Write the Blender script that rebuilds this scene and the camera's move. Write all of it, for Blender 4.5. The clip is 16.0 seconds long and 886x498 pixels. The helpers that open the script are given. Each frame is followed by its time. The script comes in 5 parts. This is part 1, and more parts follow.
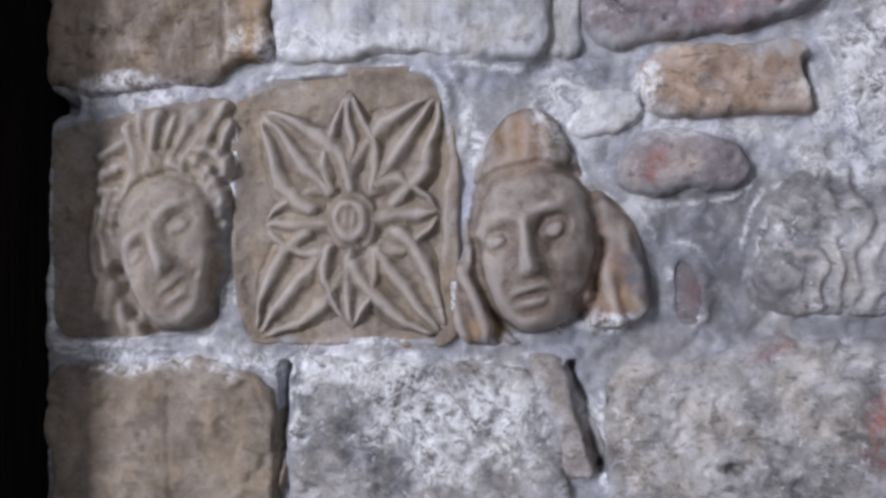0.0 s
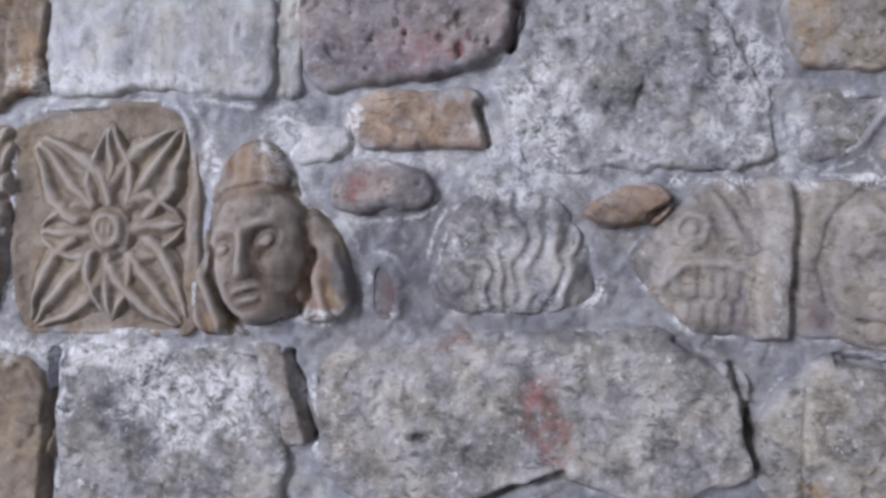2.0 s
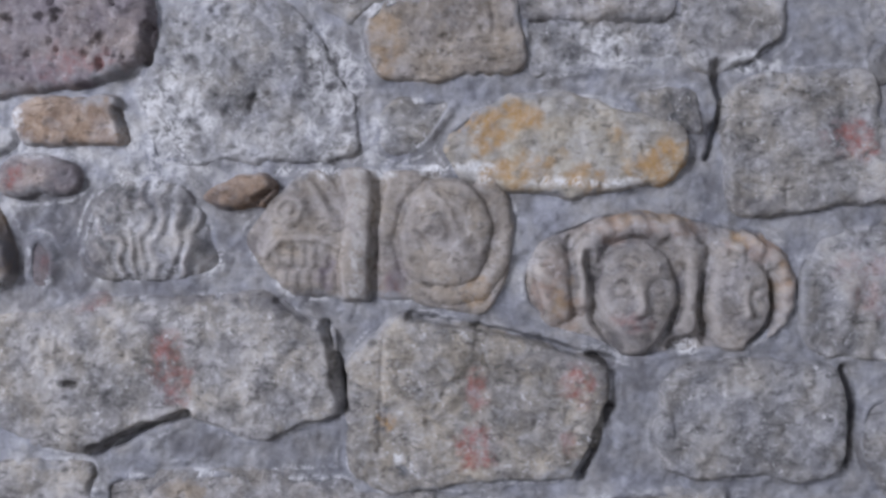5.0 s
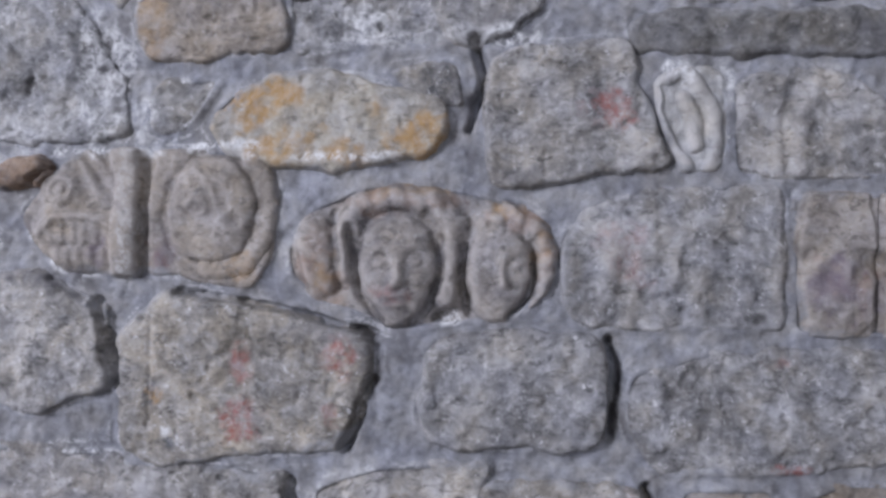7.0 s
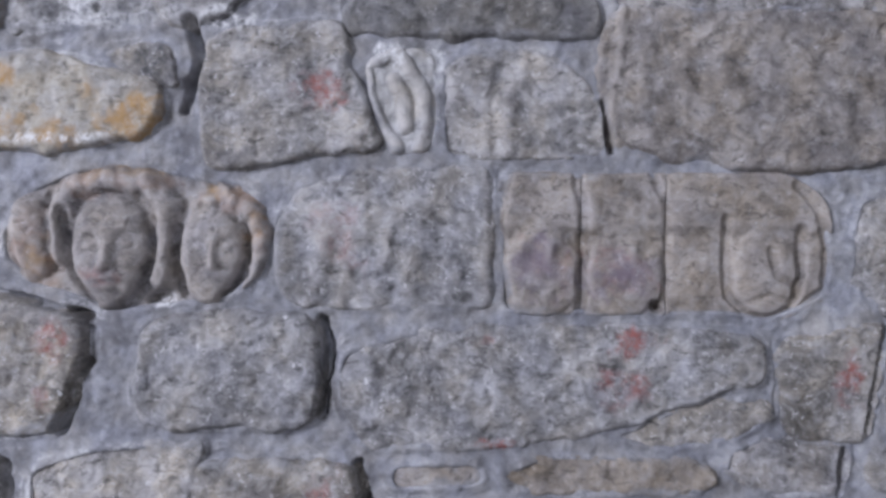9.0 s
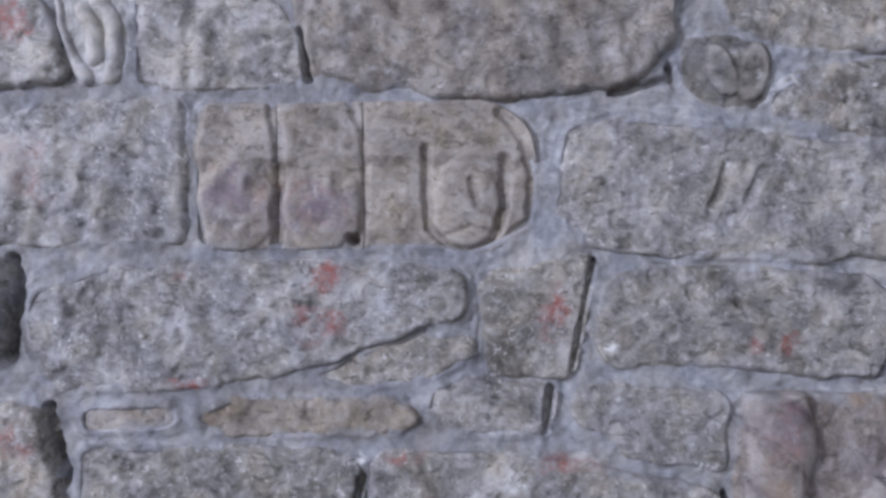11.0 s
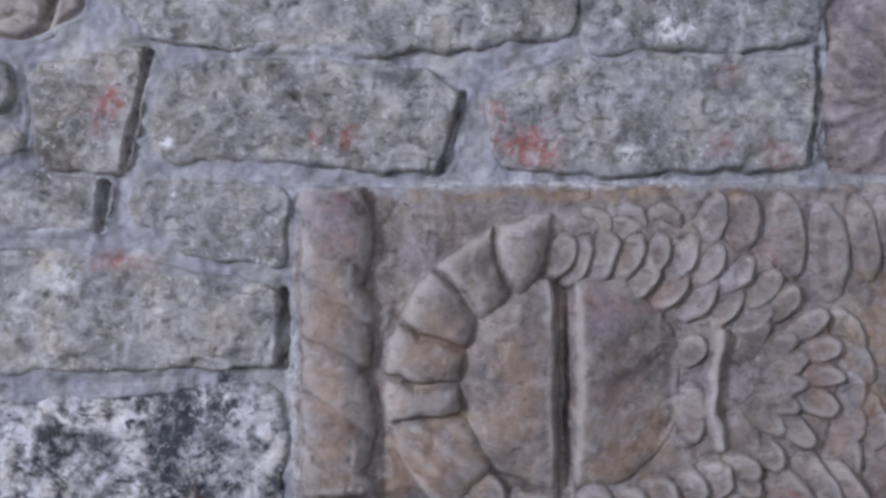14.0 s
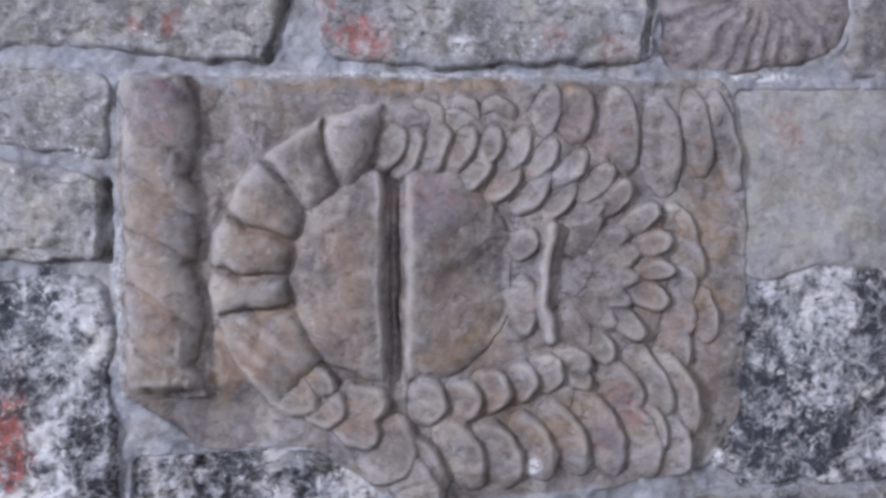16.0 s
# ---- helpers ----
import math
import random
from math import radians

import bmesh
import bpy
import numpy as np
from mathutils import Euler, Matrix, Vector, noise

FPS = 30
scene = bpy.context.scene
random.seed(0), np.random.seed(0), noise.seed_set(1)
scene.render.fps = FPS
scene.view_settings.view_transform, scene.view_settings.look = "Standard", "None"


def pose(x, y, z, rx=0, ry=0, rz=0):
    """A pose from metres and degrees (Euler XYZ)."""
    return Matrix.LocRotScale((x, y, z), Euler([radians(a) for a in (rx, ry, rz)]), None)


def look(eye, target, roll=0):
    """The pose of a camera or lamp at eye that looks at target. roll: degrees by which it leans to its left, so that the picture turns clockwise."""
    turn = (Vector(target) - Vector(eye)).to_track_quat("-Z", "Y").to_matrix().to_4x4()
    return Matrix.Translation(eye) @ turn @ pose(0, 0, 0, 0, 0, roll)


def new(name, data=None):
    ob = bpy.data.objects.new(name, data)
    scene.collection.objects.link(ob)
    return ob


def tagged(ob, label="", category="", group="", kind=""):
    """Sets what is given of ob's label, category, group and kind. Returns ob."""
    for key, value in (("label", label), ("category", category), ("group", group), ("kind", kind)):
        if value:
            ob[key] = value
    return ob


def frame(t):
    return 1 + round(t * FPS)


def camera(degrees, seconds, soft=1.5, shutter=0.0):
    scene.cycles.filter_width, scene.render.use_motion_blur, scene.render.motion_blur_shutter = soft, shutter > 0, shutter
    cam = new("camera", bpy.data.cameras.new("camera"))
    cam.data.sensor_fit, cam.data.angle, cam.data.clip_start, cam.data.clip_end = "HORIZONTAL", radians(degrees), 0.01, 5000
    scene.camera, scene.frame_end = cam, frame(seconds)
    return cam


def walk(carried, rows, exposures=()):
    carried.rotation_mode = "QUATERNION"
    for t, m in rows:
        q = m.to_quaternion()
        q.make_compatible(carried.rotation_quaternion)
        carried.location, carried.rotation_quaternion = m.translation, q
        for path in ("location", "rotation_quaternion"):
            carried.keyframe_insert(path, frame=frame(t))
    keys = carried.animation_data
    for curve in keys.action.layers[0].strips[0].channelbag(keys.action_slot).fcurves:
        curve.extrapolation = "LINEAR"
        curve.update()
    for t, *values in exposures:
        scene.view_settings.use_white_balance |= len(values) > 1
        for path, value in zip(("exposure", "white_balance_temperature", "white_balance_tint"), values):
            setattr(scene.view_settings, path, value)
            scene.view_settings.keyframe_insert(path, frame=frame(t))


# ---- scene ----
cam = camera(62, 16.0, soft=3.1)
PATH = [
    (0, (0.178, -1.015, -0.037), (0.017, 0.978, -0.041), 0.7),
    (0.5, (0.25, -1.06, -0.044), (0.102, 0.935, -0.031), 1.1),
    (1, (0.344, -1.107, -0.032), (0.216, 0.889, -0.032), 1.2),
    (1.5, (0.451, -1.154, -0.045), (0.354, 0.843, -0.015), 1.3),
    (2, (0.569, -1.206, -0.015), (0.489, 0.792, -0.02), 1.5),
    (2.5, (0.679, -1.255, -0.006), (0.617, 0.744, -0.012), 1.5),
    (3, (0.791, -1.313, -0.006), (0.762, 0.687, -0.005), 1.6),
    (3.5, (0.89, -1.369, -0.015), (0.896, 0.63, -0.007), 1.5),
    (4, (0.995, -1.436, -0.016), (1.037, 0.564, -0.021), 1.7),
    (6.5, (1.639, -1.457, -0.146), (1.501, 0.536, -0.06), 0.7),
    (7, (1.769, -1.45, -0.136), (1.66, 0.546, -0.071), 0.6),
    (7.5, (1.883, -1.448, -0.14), (1.807, 0.549, -0.076), 0.4),
    (8, (2.001, -1.451, -0.145), (1.966, 0.548, -0.087), 0.3),
    (8.5, (2.126, -1.454, -0.143), (2.114, 0.546, -0.105), 0.3),
    (11, (2.856, -1.389, -0.291), (2.83, 0.61, -0.238), -0.5),
    (11.5, (3.008, -1.373, -0.332), (3.002, 0.627, -0.294), -0.8),
    (12, (3.16, -1.362, -0.395), (3.182, 0.638, -0.355), -0.7),
    (12.5, (3.278, -1.361, -0.448), (3.331, 0.638, -0.416), -0.5),
    (13, (3.405, -1.364, -0.483), (3.476, 0.635, -0.489), -0.3),
    (13.5, (3.491, -1.362, -0.526), (3.585, 0.635, -0.565), -0.4),
    (14, (3.587, -1.365, -0.623), (3.681, 0.632, -0.649), -0.5),
    (14.5, (3.651, -1.363, -0.678), (3.775, 0.633, -0.729), -0.9),
    (15, (3.733, -1.366, -0.73), (3.87, 0.628, -0.804), -1.0),
    (15.5, (3.784, -1.369, -0.753), (3.948, 0.622, -0.843), -0.8),
    (16, (3.844, -1.372, -0.767), (4.016, 0.618, -0.877), -0.4),
]
walk(cam, [(t, look(eye, target, roll)) for t, eye, target, roll in PATH], exposures=[(0, 0.28, 6740, 7.5), (4, 0.19, 6660, 6.5), (8, 0.36, 6560, 7.5), (12, 0.62, 6420, 8.5), (14.5, 0.76, 6430, 9), (16, 0.97, 6430, 8)])

# ---- light: unseen daylight lamp at the left behind the viewer, added weak fill at right ----
world = bpy.data.worlds.new("sky")
scene.world = world
world.use_nodes = True
wn = world.node_tree
sky = wn.nodes.new("ShaderNodeTexSky")
sky.sky_type, sky.sun_disc = "NISHITA", False
sky.sun_elevation, sky.sun_rotation = radians(35), radians(200)
wn.links.new(sky.outputs["Color"], wn.nodes["Background"].inputs["Color"])
wn.nodes["Background"].inputs["Strength"].default_value = 0.1


def unseen_light(x, z, w, h, power):
    lamp = bpy.data.lights.new("unseen_light", "AREA")
    lamp.shape, lamp.size, lamp.size_y = "RECTANGLE", w, h
    lamp.energy, lamp.color = power, (0.8, 0.82, 1.0)
    ob = new("unseen_light", lamp)
    ob.matrix_world = look((x, BACK_Y + 0.02, z), (x, 0, z))


BACK_Y, FLOOR_Z, CEIL_Z, SIDE_L, SIDE_R = -8.0, -2.0, 6.0, -10.0, 9.0
# first: daylight from the left; second: fill lamp added to lift the dark sides
LIGHT_OPENINGS = [(-6.5, 2.8, 3.2, 3.6, 1500), (4.0, 2.8, 2.0, 3.6, 130)]
for w in LIGHT_OPENINGS:
    unseen_light(*w)


# ---- noise on arrays ----
def lattice(ix, iz, seed):
    n = (ix.astype(np.int64) * 374761393 + iz.astype(np.int64) * 668265263 + seed * 982451653) & 0x7FFFFFFF
    n = ((n ^ (n >> 13)) * 1274126177) & 0x7FFFFFFF
    return ((n ^ (n >> 16)) & 0xFFFF) / 32767.5 - 1.0


def smooth(a, lo, hi):
    t = np.clip((a - lo) / (hi - lo), 0, 1)
    return t * t * (3 - 2 * t)


def vnoise(x, z, size, seed):
    x, z = x / size, z / size
    ix, iz = np.floor(x), np.floor(z)
    fx, fz = x - ix, z - iz
    fx, fz = fx * fx * (3 - 2 * fx), fz * fz * (3 - 2 * fz)
    a = lattice(ix, iz, seed) * (1 - fx) + lattice(ix + 1, iz, seed) * fx
    b = lattice(ix, iz + 1, seed) * (1 - fx) + lattice(ix + 1, iz + 1, seed) * fx
    return a * (1 - fz) + b * fz


def fbm(x, z, size, seed, octaves=4, gain=0.5):
    total, amp = 0, 1.0
    for i in range(octaves):
        total = total + amp * vnoise(x, z, size / 2 ** i, seed + 17 * i)
        amp *= gain
    return total


# ---- outlines ----
def rounded(poly, times=2):
    p = np.array(poly, float)
    for n in range(times):
        q = np.roll(p, -1, 0)
        side = np.linalg.norm(q - p, axis=1, keepdims=True)
        f = np.minimum(0.25, 0.014 / (1 + n) / np.maximum(side, 1e-6))
        p = np.stack(((1 - f) * p + f * q, f * p + (1 - f) * q), 1).reshape(-1, 2)
    return p


def inside(poly, x, z):
    """Distance to the outline, positive within it."""
    best = np.full(x.shape, 1e9)
    odd = np.zeros(x.shape, bool)
    for (ax, az), (bx, bz) in zip(poly, np.roll(poly, -1, 0)):
        dx, dz = bx - ax, bz - az
        t = np.clip(((x - ax) * dx + (z - az) * dz) / (dx * dx + dz * dz + 1e-12), 0, 1)
        best = np.minimum(best, (x - ax - t * dx) ** 2 + (z - az - t * dz) ** 2)
        cross = (az > z) != (bz > z)
        odd ^= cross & (x < dx * (z - az) / (dz if abs(dz) > 1e-12 else 1e-12) + ax)
    best = np.sqrt(best)
    return np.where(odd, best, -best)


def near_line(pts, x, z):
    """Distance to an open line through pts."""
    best = np.full(x.shape, 1e9)
    for (ax, az), (bx, bz) in zip(pts[:-1], pts[1:]):
        dx, dz = bx - ax, bz - az
        t = np.clip(((x - ax) * dx + (z - az) * dz) / (dx * dx + dz * dz + 1e-12), 0, 1)
        best = np.minimum(best, (x - ax - t * dx) ** 2 + (z - az - t * dz) ** 2)
    return np.sqrt(best)


# ---- stains, open joints ----
STAINS, GAPS, OUTLINES = [], [], []


def stain(kind, x, z, rx, rz, strength=1.0):
    """A patch of old red paint, lime, soot, ochre, rust, violet or grime."""
    STAINS.append((kind, x, z, rx, rz, strength))


def gap(pts, width, depth=0.035):
    """A joint where the mortar is gone."""
    GAPS.append((pts, width, depth))


def window(x, z, x0, x1, z0, z1):
    """The part of a grid that a rectangle covers."""
    i0, i1 = np.searchsorted(x[0], (x0, x1))
    j0, j1 = np.searchsorted(z[:, 0], (z0, z1))
    return (slice(j0, j1), slice(i0, i1)) if i1 > i0 and j1 > j0 else None


def stain_field(kind, x, z):
    total = np.zeros(x.shape)
    for n, (k, sx, sz, rx, rz, s) in enumerate(STAINS):
        part = window(x, z, sx - 2.2 * rx, sx + 2.2 * rx, sz - 2.2 * rz, sz + 2.2 * rz) if k == kind else None
        if part:
            px, pz = x[part], z[part]
            d = np.sqrt(((px - sx) / rx) ** 2 + ((pz - sz) / rz) ** 2)
            d = d + 0.6 * fbm(px, pz, 0.05, 400 + n, 4, 0.65)
            total[part] = np.maximum(total[part], s * smooth(d, 1.25, 0.35))
    return total


def gap_field(x, z):
    total = np.zeros(x.shape)
    for n, (pts, width, depth) in enumerate(GAPS):
        p = np.array(pts)
        (x0, z0), (x1, z1) = p.min(0) - width, p.max(0) + width
        part = window(x, z, x0, x1, z0, z1)
        if part:
            px, pz = x[part], z[part]
            d = near_line(pts, px, pz) + width * (0.1 + 0.22 * fbm(px, pz, 0.035, 700 + n, 3))
            total[part] = np.maximum(total[part], min(depth * 1.3, 0.045) * smooth(d, width * 0.72, width * 0.12))
    return total


# ---- meshes from height over the wall ----
def sheet(name, x, z, h, keep, mats, attrs, parent=None, back=0.12):
    """A closed relief: a fine front of height h towards the viewer, with sides that run back into the wall."""
    ny, nx = x.shape
    quad = keep[:-1, :-1] & keep[1:, :-1] & keep[:-1, 1:] & keep[1:, 1:]
    ids = np.arange(ny * nx).reshape(ny, nx)
    faces = np.stack((ids[:-1, :-1], ids[:-1, 1:], ids[1:, 1:], ids[1:, :-1]), -1)[quad]
    used, inverse = np.unique(faces, return_inverse=True)
    faces = inverse.reshape(-1, 4)
    co = np.stack((x.ravel()[used], -h.ravel()[used], z.ravel()[used]), 1)
    edges = np.concatenate([faces[:, [i, (i + 1) % 4]] for i in range(4)])
    n = len(co)
    key = edges[:, 0] * n + edges[:, 1]
    rim = edges[~np.isin(key, edges[:, 1] * n + edges[:, 0])]
    rim_v, rim_i = np.unique(rim, return_inverse=True)
    rim_i = rim_i.reshape(-1, 2)
    low = co[rim_v].copy()
    low[:, 1] = back
    sides = np.stack((rim[:, 1], rim[:, 0], n + rim_i[:, 0], n + rim_i[:, 1]), 1)
    co, faces = np.concatenate((co, low)), np.concatenate((faces, sides))
    me = bpy.data.meshes.new(name)
    me.vertices.add(len(co))
    me.vertices.foreach_set("co", co.ravel())
    me.loops.add(faces.size)
    me.loops.foreach_set("vertex_index", faces.ravel().astype(np.int32))
    me.polygons.add(len(faces))
    me.polygons.foreach_set("loop_start", np.arange(0, faces.size, 4, dtype=np.int32))
    me.polygons.foreach_set("use_smooth", np.ones(len(faces), bool))
    me.update(calc_edges=True)
    for key, field in attrs.items():
        layer = me.attributes.new(key, "FLOAT", "POINT")
        f = field.ravel()[used]
        layer.data.foreach_set("value", np.concatenate((f, f[rim_v])).astype(np.float32))
    me.materials.append(mats)
    ob = new(name, me)
    ob.parent = parent
    return ob


def eroded(a, passes):
    """Heights after the weather has rounded them."""
    for n in range(passes):
        a = (2 * a + np.roll(a, 1, 0) + np.roll(a, -1, 0)) / 4
        a = (2 * a + np.roll(a, 1, 1) + np.roll(a, -1, 1)) / 4
    return a


def stone(name, poly, mat, parent=None, proud=0.004, edge=0.012, rough=1.0, res=0.004, carve=None, features=(), erode=0, tilt=(0.02, -0.015), warp=1.0, smear=1.0, grow=0.008, pit=1.0, seed=None):
    """One stone set in the wall: rounded worn edges, uneven face, an optional carving with raised parts of its own."""
    OUTLINES.append(poly)
    seed = len(OUTLINES) * 31 if seed is None else seed
    p = rounded(poly)
    pad = 0.02
    xs = np.arange(p[:, 0].min() - pad, p[:, 0].max() + pad, res)
    zs = np.arange(p[:, 1].min() - pad, p[:, 1].max() + pad, res)
    x, z = np.meshgrid(xs, zs)
    wx = x + warp * (0.008 * fbm(x, z, 0.06, seed, 3))
    wz = z + warp * (0.008 * fbm(x, z, 0.06, seed + 5, 3))
    d = inside(p, wx, wz) + grow
    e = edge * (1 + 0.5 * vnoise(x, z, 0.05, seed + 3))
    q = np.clip(e - d, 0, e)
    drop = e - np.sqrt(np.maximum(e * e - q * q, 0)) + np.maximum(-d, 0) * 3.0
    cx, cz = p.mean(0)
    face = proud + tilt[0] * (x - cx) + tilt[1] * (z - cz)
    face = face + rough * (0.0045 * fbm(x, z, 0.11, seed + 1, 3) + 0.0022 * fbm(x, z, 0.022, seed + 2, 3, 0.6))
    pits = smooth(fbm(x, z, 0.03, seed + 8, 3) + 0.12 * (pit - 1), 0.75, 1.1)
    face = face - rough * pit * 0.005 * pits
    attrs = {"red": stain_field("red", x, z), "lime": stain_field("lime", x, z), "soot": stain_field("soot", x, z),
             "ochre": stain_field("ochre", x, z), "rust": stain_field("rust", x, z), "violet": stain_field("violet", x, z), "wear": np.zeros(x.shape), "grime": stain_field("grime", x, z)}
    attrs["smear"] = smooth(d + 0.012 * fbm(x, z, 0.07, seed + 11, 4, 0.6), 0.016, 0.002) * smooth(fbm(x, z, 0.12, seed + 12, 3), -0.1, 0.35) * smear
    kx, kz = x + 0.0035 * fbm(x, z, 0.035, seed + 20, 3), z + 0.0035 * fbm(x, z, 0.035, seed + 21, 3)
    c = carve(kx, kz, d) if carve is not None else np.zeros(x.shape)
    top, owner = c.copy(), np.zeros(x.shape, int)
    for n, (key, raised, reach) in enumerate(features):
        part = window(x, z, *reach)
        if part:
            h = raised(kx[part], kz[part])
            owner[part] = np.where(h > top[part], n + 1, owner[part])
            top[part] = np.maximum(top[part], h)
    top = eroded(top, erode)
    soft = top
    for k in (2, 3, 4):
        soft = (soft + np.roll(soft, k, 0) + np.roll(soft, -k, 0) + np.roll(soft, k, 1) + np.roll(soft, -k, 1)) / 5
    attrs["wear"] = np.clip((top - soft) * 260, 0, 1)
    face = face - gap_field(x, z) * 0.8 - drop + top
    block = sheet(name, x, z, face - 0.006 * eroded((owner > 0) * 1.0, 1), d > -0.011, mat, attrs, parent)
    for n, (key, raised, reach) in enumerate(features):
        part = window(x, z, *reach)
        on = (owner[part] == n + 1) & (d[part] > -0.006)
        wide = on.copy()
        wide[1:] |= on[:-1]
        wide[:-1] |= on[1:]
        wide[:, 1:] |= on[:, :-1]
        wide[:, :-1] |= on[:, 1:]
        if on.sum() > 60:
            sheet(key, x[part], z[part], face[part] - 0.0005 * (wide & ~on), wide, mat, {k: a[part] for k, a in attrs.items()}, block, 0.03)
    return block


# ---- materials ----
def nodes_of(name):
    m = bpy.data.materials.new(name)
    m.use_nodes = True
    t = m.node_tree
    return m, t, t.nodes["Principled BSDF"]


def ramp(t, fac, stops):
    r = t.nodes.new("ShaderNodeValToRGB")
    while len(r.color_ramp.elements) < len(stops):
        r.color_ramp.elements.new(0.5)
    for e, (pos, col) in zip(r.color_ramp.elements, stops):
        e.position, e.color = pos, (*col, 1) if len(col) == 3 else col
    t.links.new(fac, r.inputs["Fac"])
    return r.outputs["Color"]


def tex(t, coord, scale, detail=6, rough=0.6, distort=0.0):
    n = t.nodes.new("ShaderNodeTexNoise")
    n.inputs["Scale"].default_value, n.inputs["Detail"].default_value = scale, detail
    n.inputs["Roughness"].default_value, n.inputs["Distortion"].default_value = rough, distort
    t.links.new(coord, n.inputs["Vector"])
    return n.outputs["Fac"]


def mix(t, fac, a, b, kind="MIX"):
    n = t.nodes.new("ShaderNodeMix")
    n.data_type, n.blend_type = "RGBA", kind
    for value, slot in ((fac, 0), (a, 6), (b, 7)):
        if isinstance(value, (int, float)):
            n.inputs[slot].default_value = value
        elif isinstance(value, tuple):
            n.inputs[slot].default_value = (*value, 1)
        else:
            t.links.new(value, n.inputs[slot])
    return n.outputs[2]


def calc(t, op, a, b):
    n = t.nodes.new("ShaderNodeMath")
    n.operation = op
    for value, slot in ((a, 0), (b, 1)):
        if isinstance(value, (int, float)):
            n.inputs[slot].default_value = value
        else:
            t.links.new(value, n.inputs[slot])
    return n.outputs[0]


def attr(t, key):
    n = t.nodes.new("ShaderNodeAttribute")
    n.attribute_name = key
    return n.outputs["Fac"]


def masonry(name, dark, mid, light, lime=0.5, speck=0.5, vary=0.25, grain=1.0, streak=(1, 1, 1), bump=0.6, dirt=0.6, spread=0.1):
    """Weathered stone or mortar: blotches, grain, lime crust and specks, old paint."""
    m, t, b = nodes_of(name)
    co = t.nodes.new("ShaderNodeTexCoord").outputs["Object"]
    mp = t.nodes.new("ShaderNodeMapping")
    mp.inputs["Scale"].default_value = streak
    t.links.new(co, mp.inputs["Vector"])
    info = t.nodes.new("ShaderNodeObjectInfo")
    co2 = mp.outputs["Vector"]
    big = tex(t, co2, 8, 4, 0.55, 0.5)
    patch = tex(t, co2, 24, 5, 0.62, 0.8)
    fine = tex(t, co2, 80 * grain, 6, 0.7, 0.4)
    grit = tex(t, co2, 260, 3, 0.6)
    tone = calc(t, "ADD", calc(t, "MULTIPLY", big, 0.42), calc(t, "ADD", calc(t, "MULTIPLY", patch, 0.4), calc(t, "MULTIPLY", fine, 0.18)))
    col = ramp(t, tone, [(0.5 - spread, dark), (0.5, mid), (0.5 + spread, light)])
    col = mix(t, 1.0, col, ramp(t, info.outputs["Random"], [(0.0, (1 - vary, 1 - vary * 1.05, 1 - vary * 1.05)), (0.25, (1 + vary * 0.3, 1.0, 1 - vary * 0.4)),
                                                            (0.5, (1 - vary * 0.3, 1 - vary * 0.25, 1.0)), (0.75, (1 + vary * 0.6, 1 + vary * 0.4, 1 + vary * 0.2)), (1.0, (1 - vary * 0.4, 1 - vary * 0.5, 1 - vary * 0.4))]), "MULTIPLY")
    # warm and cool drift over each block
    col = mix(t, 1.0, col, ramp(t, tex(t, co, 13, 4, 0.6), [(0.37, (1.035, 0.995, 0.925)), (0.5, (1.0, 1.0, 1.0)), (0.63, (0.965, 0.985, 1.05))]), "MULTIPLY")
    # dirt in streaks and spots
    flat = t.nodes.new("ShaderNodeMapping")
    flat.inputs["Scale"].default_value, flat.inputs["Rotation"].default_value = (0.8, 1, 1.7), (0, 0.2, 0)
    t.links.new(co, flat.inputs["Vector"])
    strokes = tex(t, flat.outputs["Vector"], 38, 6, 0.72, 0.6)
    col = mix(t, ramp(t, strokes, [(0.37, (dirt,) * 3), (0.46, (0, 0, 0))]), col, tuple(0.42 * c for c in dark))
    col = mix(t, ramp(t, strokes, [(0.55, (0, 0, 0)), (0.68, (0.35 * speck,) * 3)]), col, (0.5, 0.49, 0.49))
    col = mix(t, ramp(t, grit, [(0.3, (0.25,) * 3), (0.42, (0, 0, 0))]), col, tuple(0.5 * c for c in dark))
    col = mix(t, calc(t, "MULTIPLY", attr(t, "ochre"), ramp(t, tex(t, co, 30, 5, 0.65), [(0.34, (0, 0, 0)), (0.55, (0.85,) * 3)])), col, (0.38, 0.225, 0.08))
    col = mix(t, calc(t, "MULTIPLY", attr(t, "red"), ramp(t, tex(t, co, 55, 5, 0.7), [(0.38, (0, 0, 0)), (0.6, (0.85,) * 3)])), col, (0.3, 0.092, 0.078))
    col = mix(t, calc(t, "MULTIPLY", attr(t, "rust"), ramp(t, tex(t, co, 28, 5, 0.65), [(0.34, (0.1,) * 3), (0.6, (0.7,) * 3)])), col, (0.3, 0.2, 0.148))
    col = mix(t, calc(t, "MULTIPLY", attr(t, "violet"), ramp(t, tex(t, co, 32, 5, 0.65), [(0.34, (0.2,) * 3), (0.58, (0.85,) * 3)])), col, (0.165, 0.135, 0.165))
    soot = calc(t, "MULTIPLY", attr(t, "soot"), ramp(t, tex(t, co, 45, 6, 0.7, 0.8), [(0.4, (0, 0, 0)), (0.52, (0.9,) * 3)]))
    col = mix(t, soot, col, (0.045, 0.05, 0.06))
    crust = ramp(t, tex(t, co, 30, 7, 0.75, 0.5), [(0.5, (0, 0, 0)), (0.7, (lime,) * 3)])
    col = mix(t, crust, col, (0.5, 0.5, 0.52))
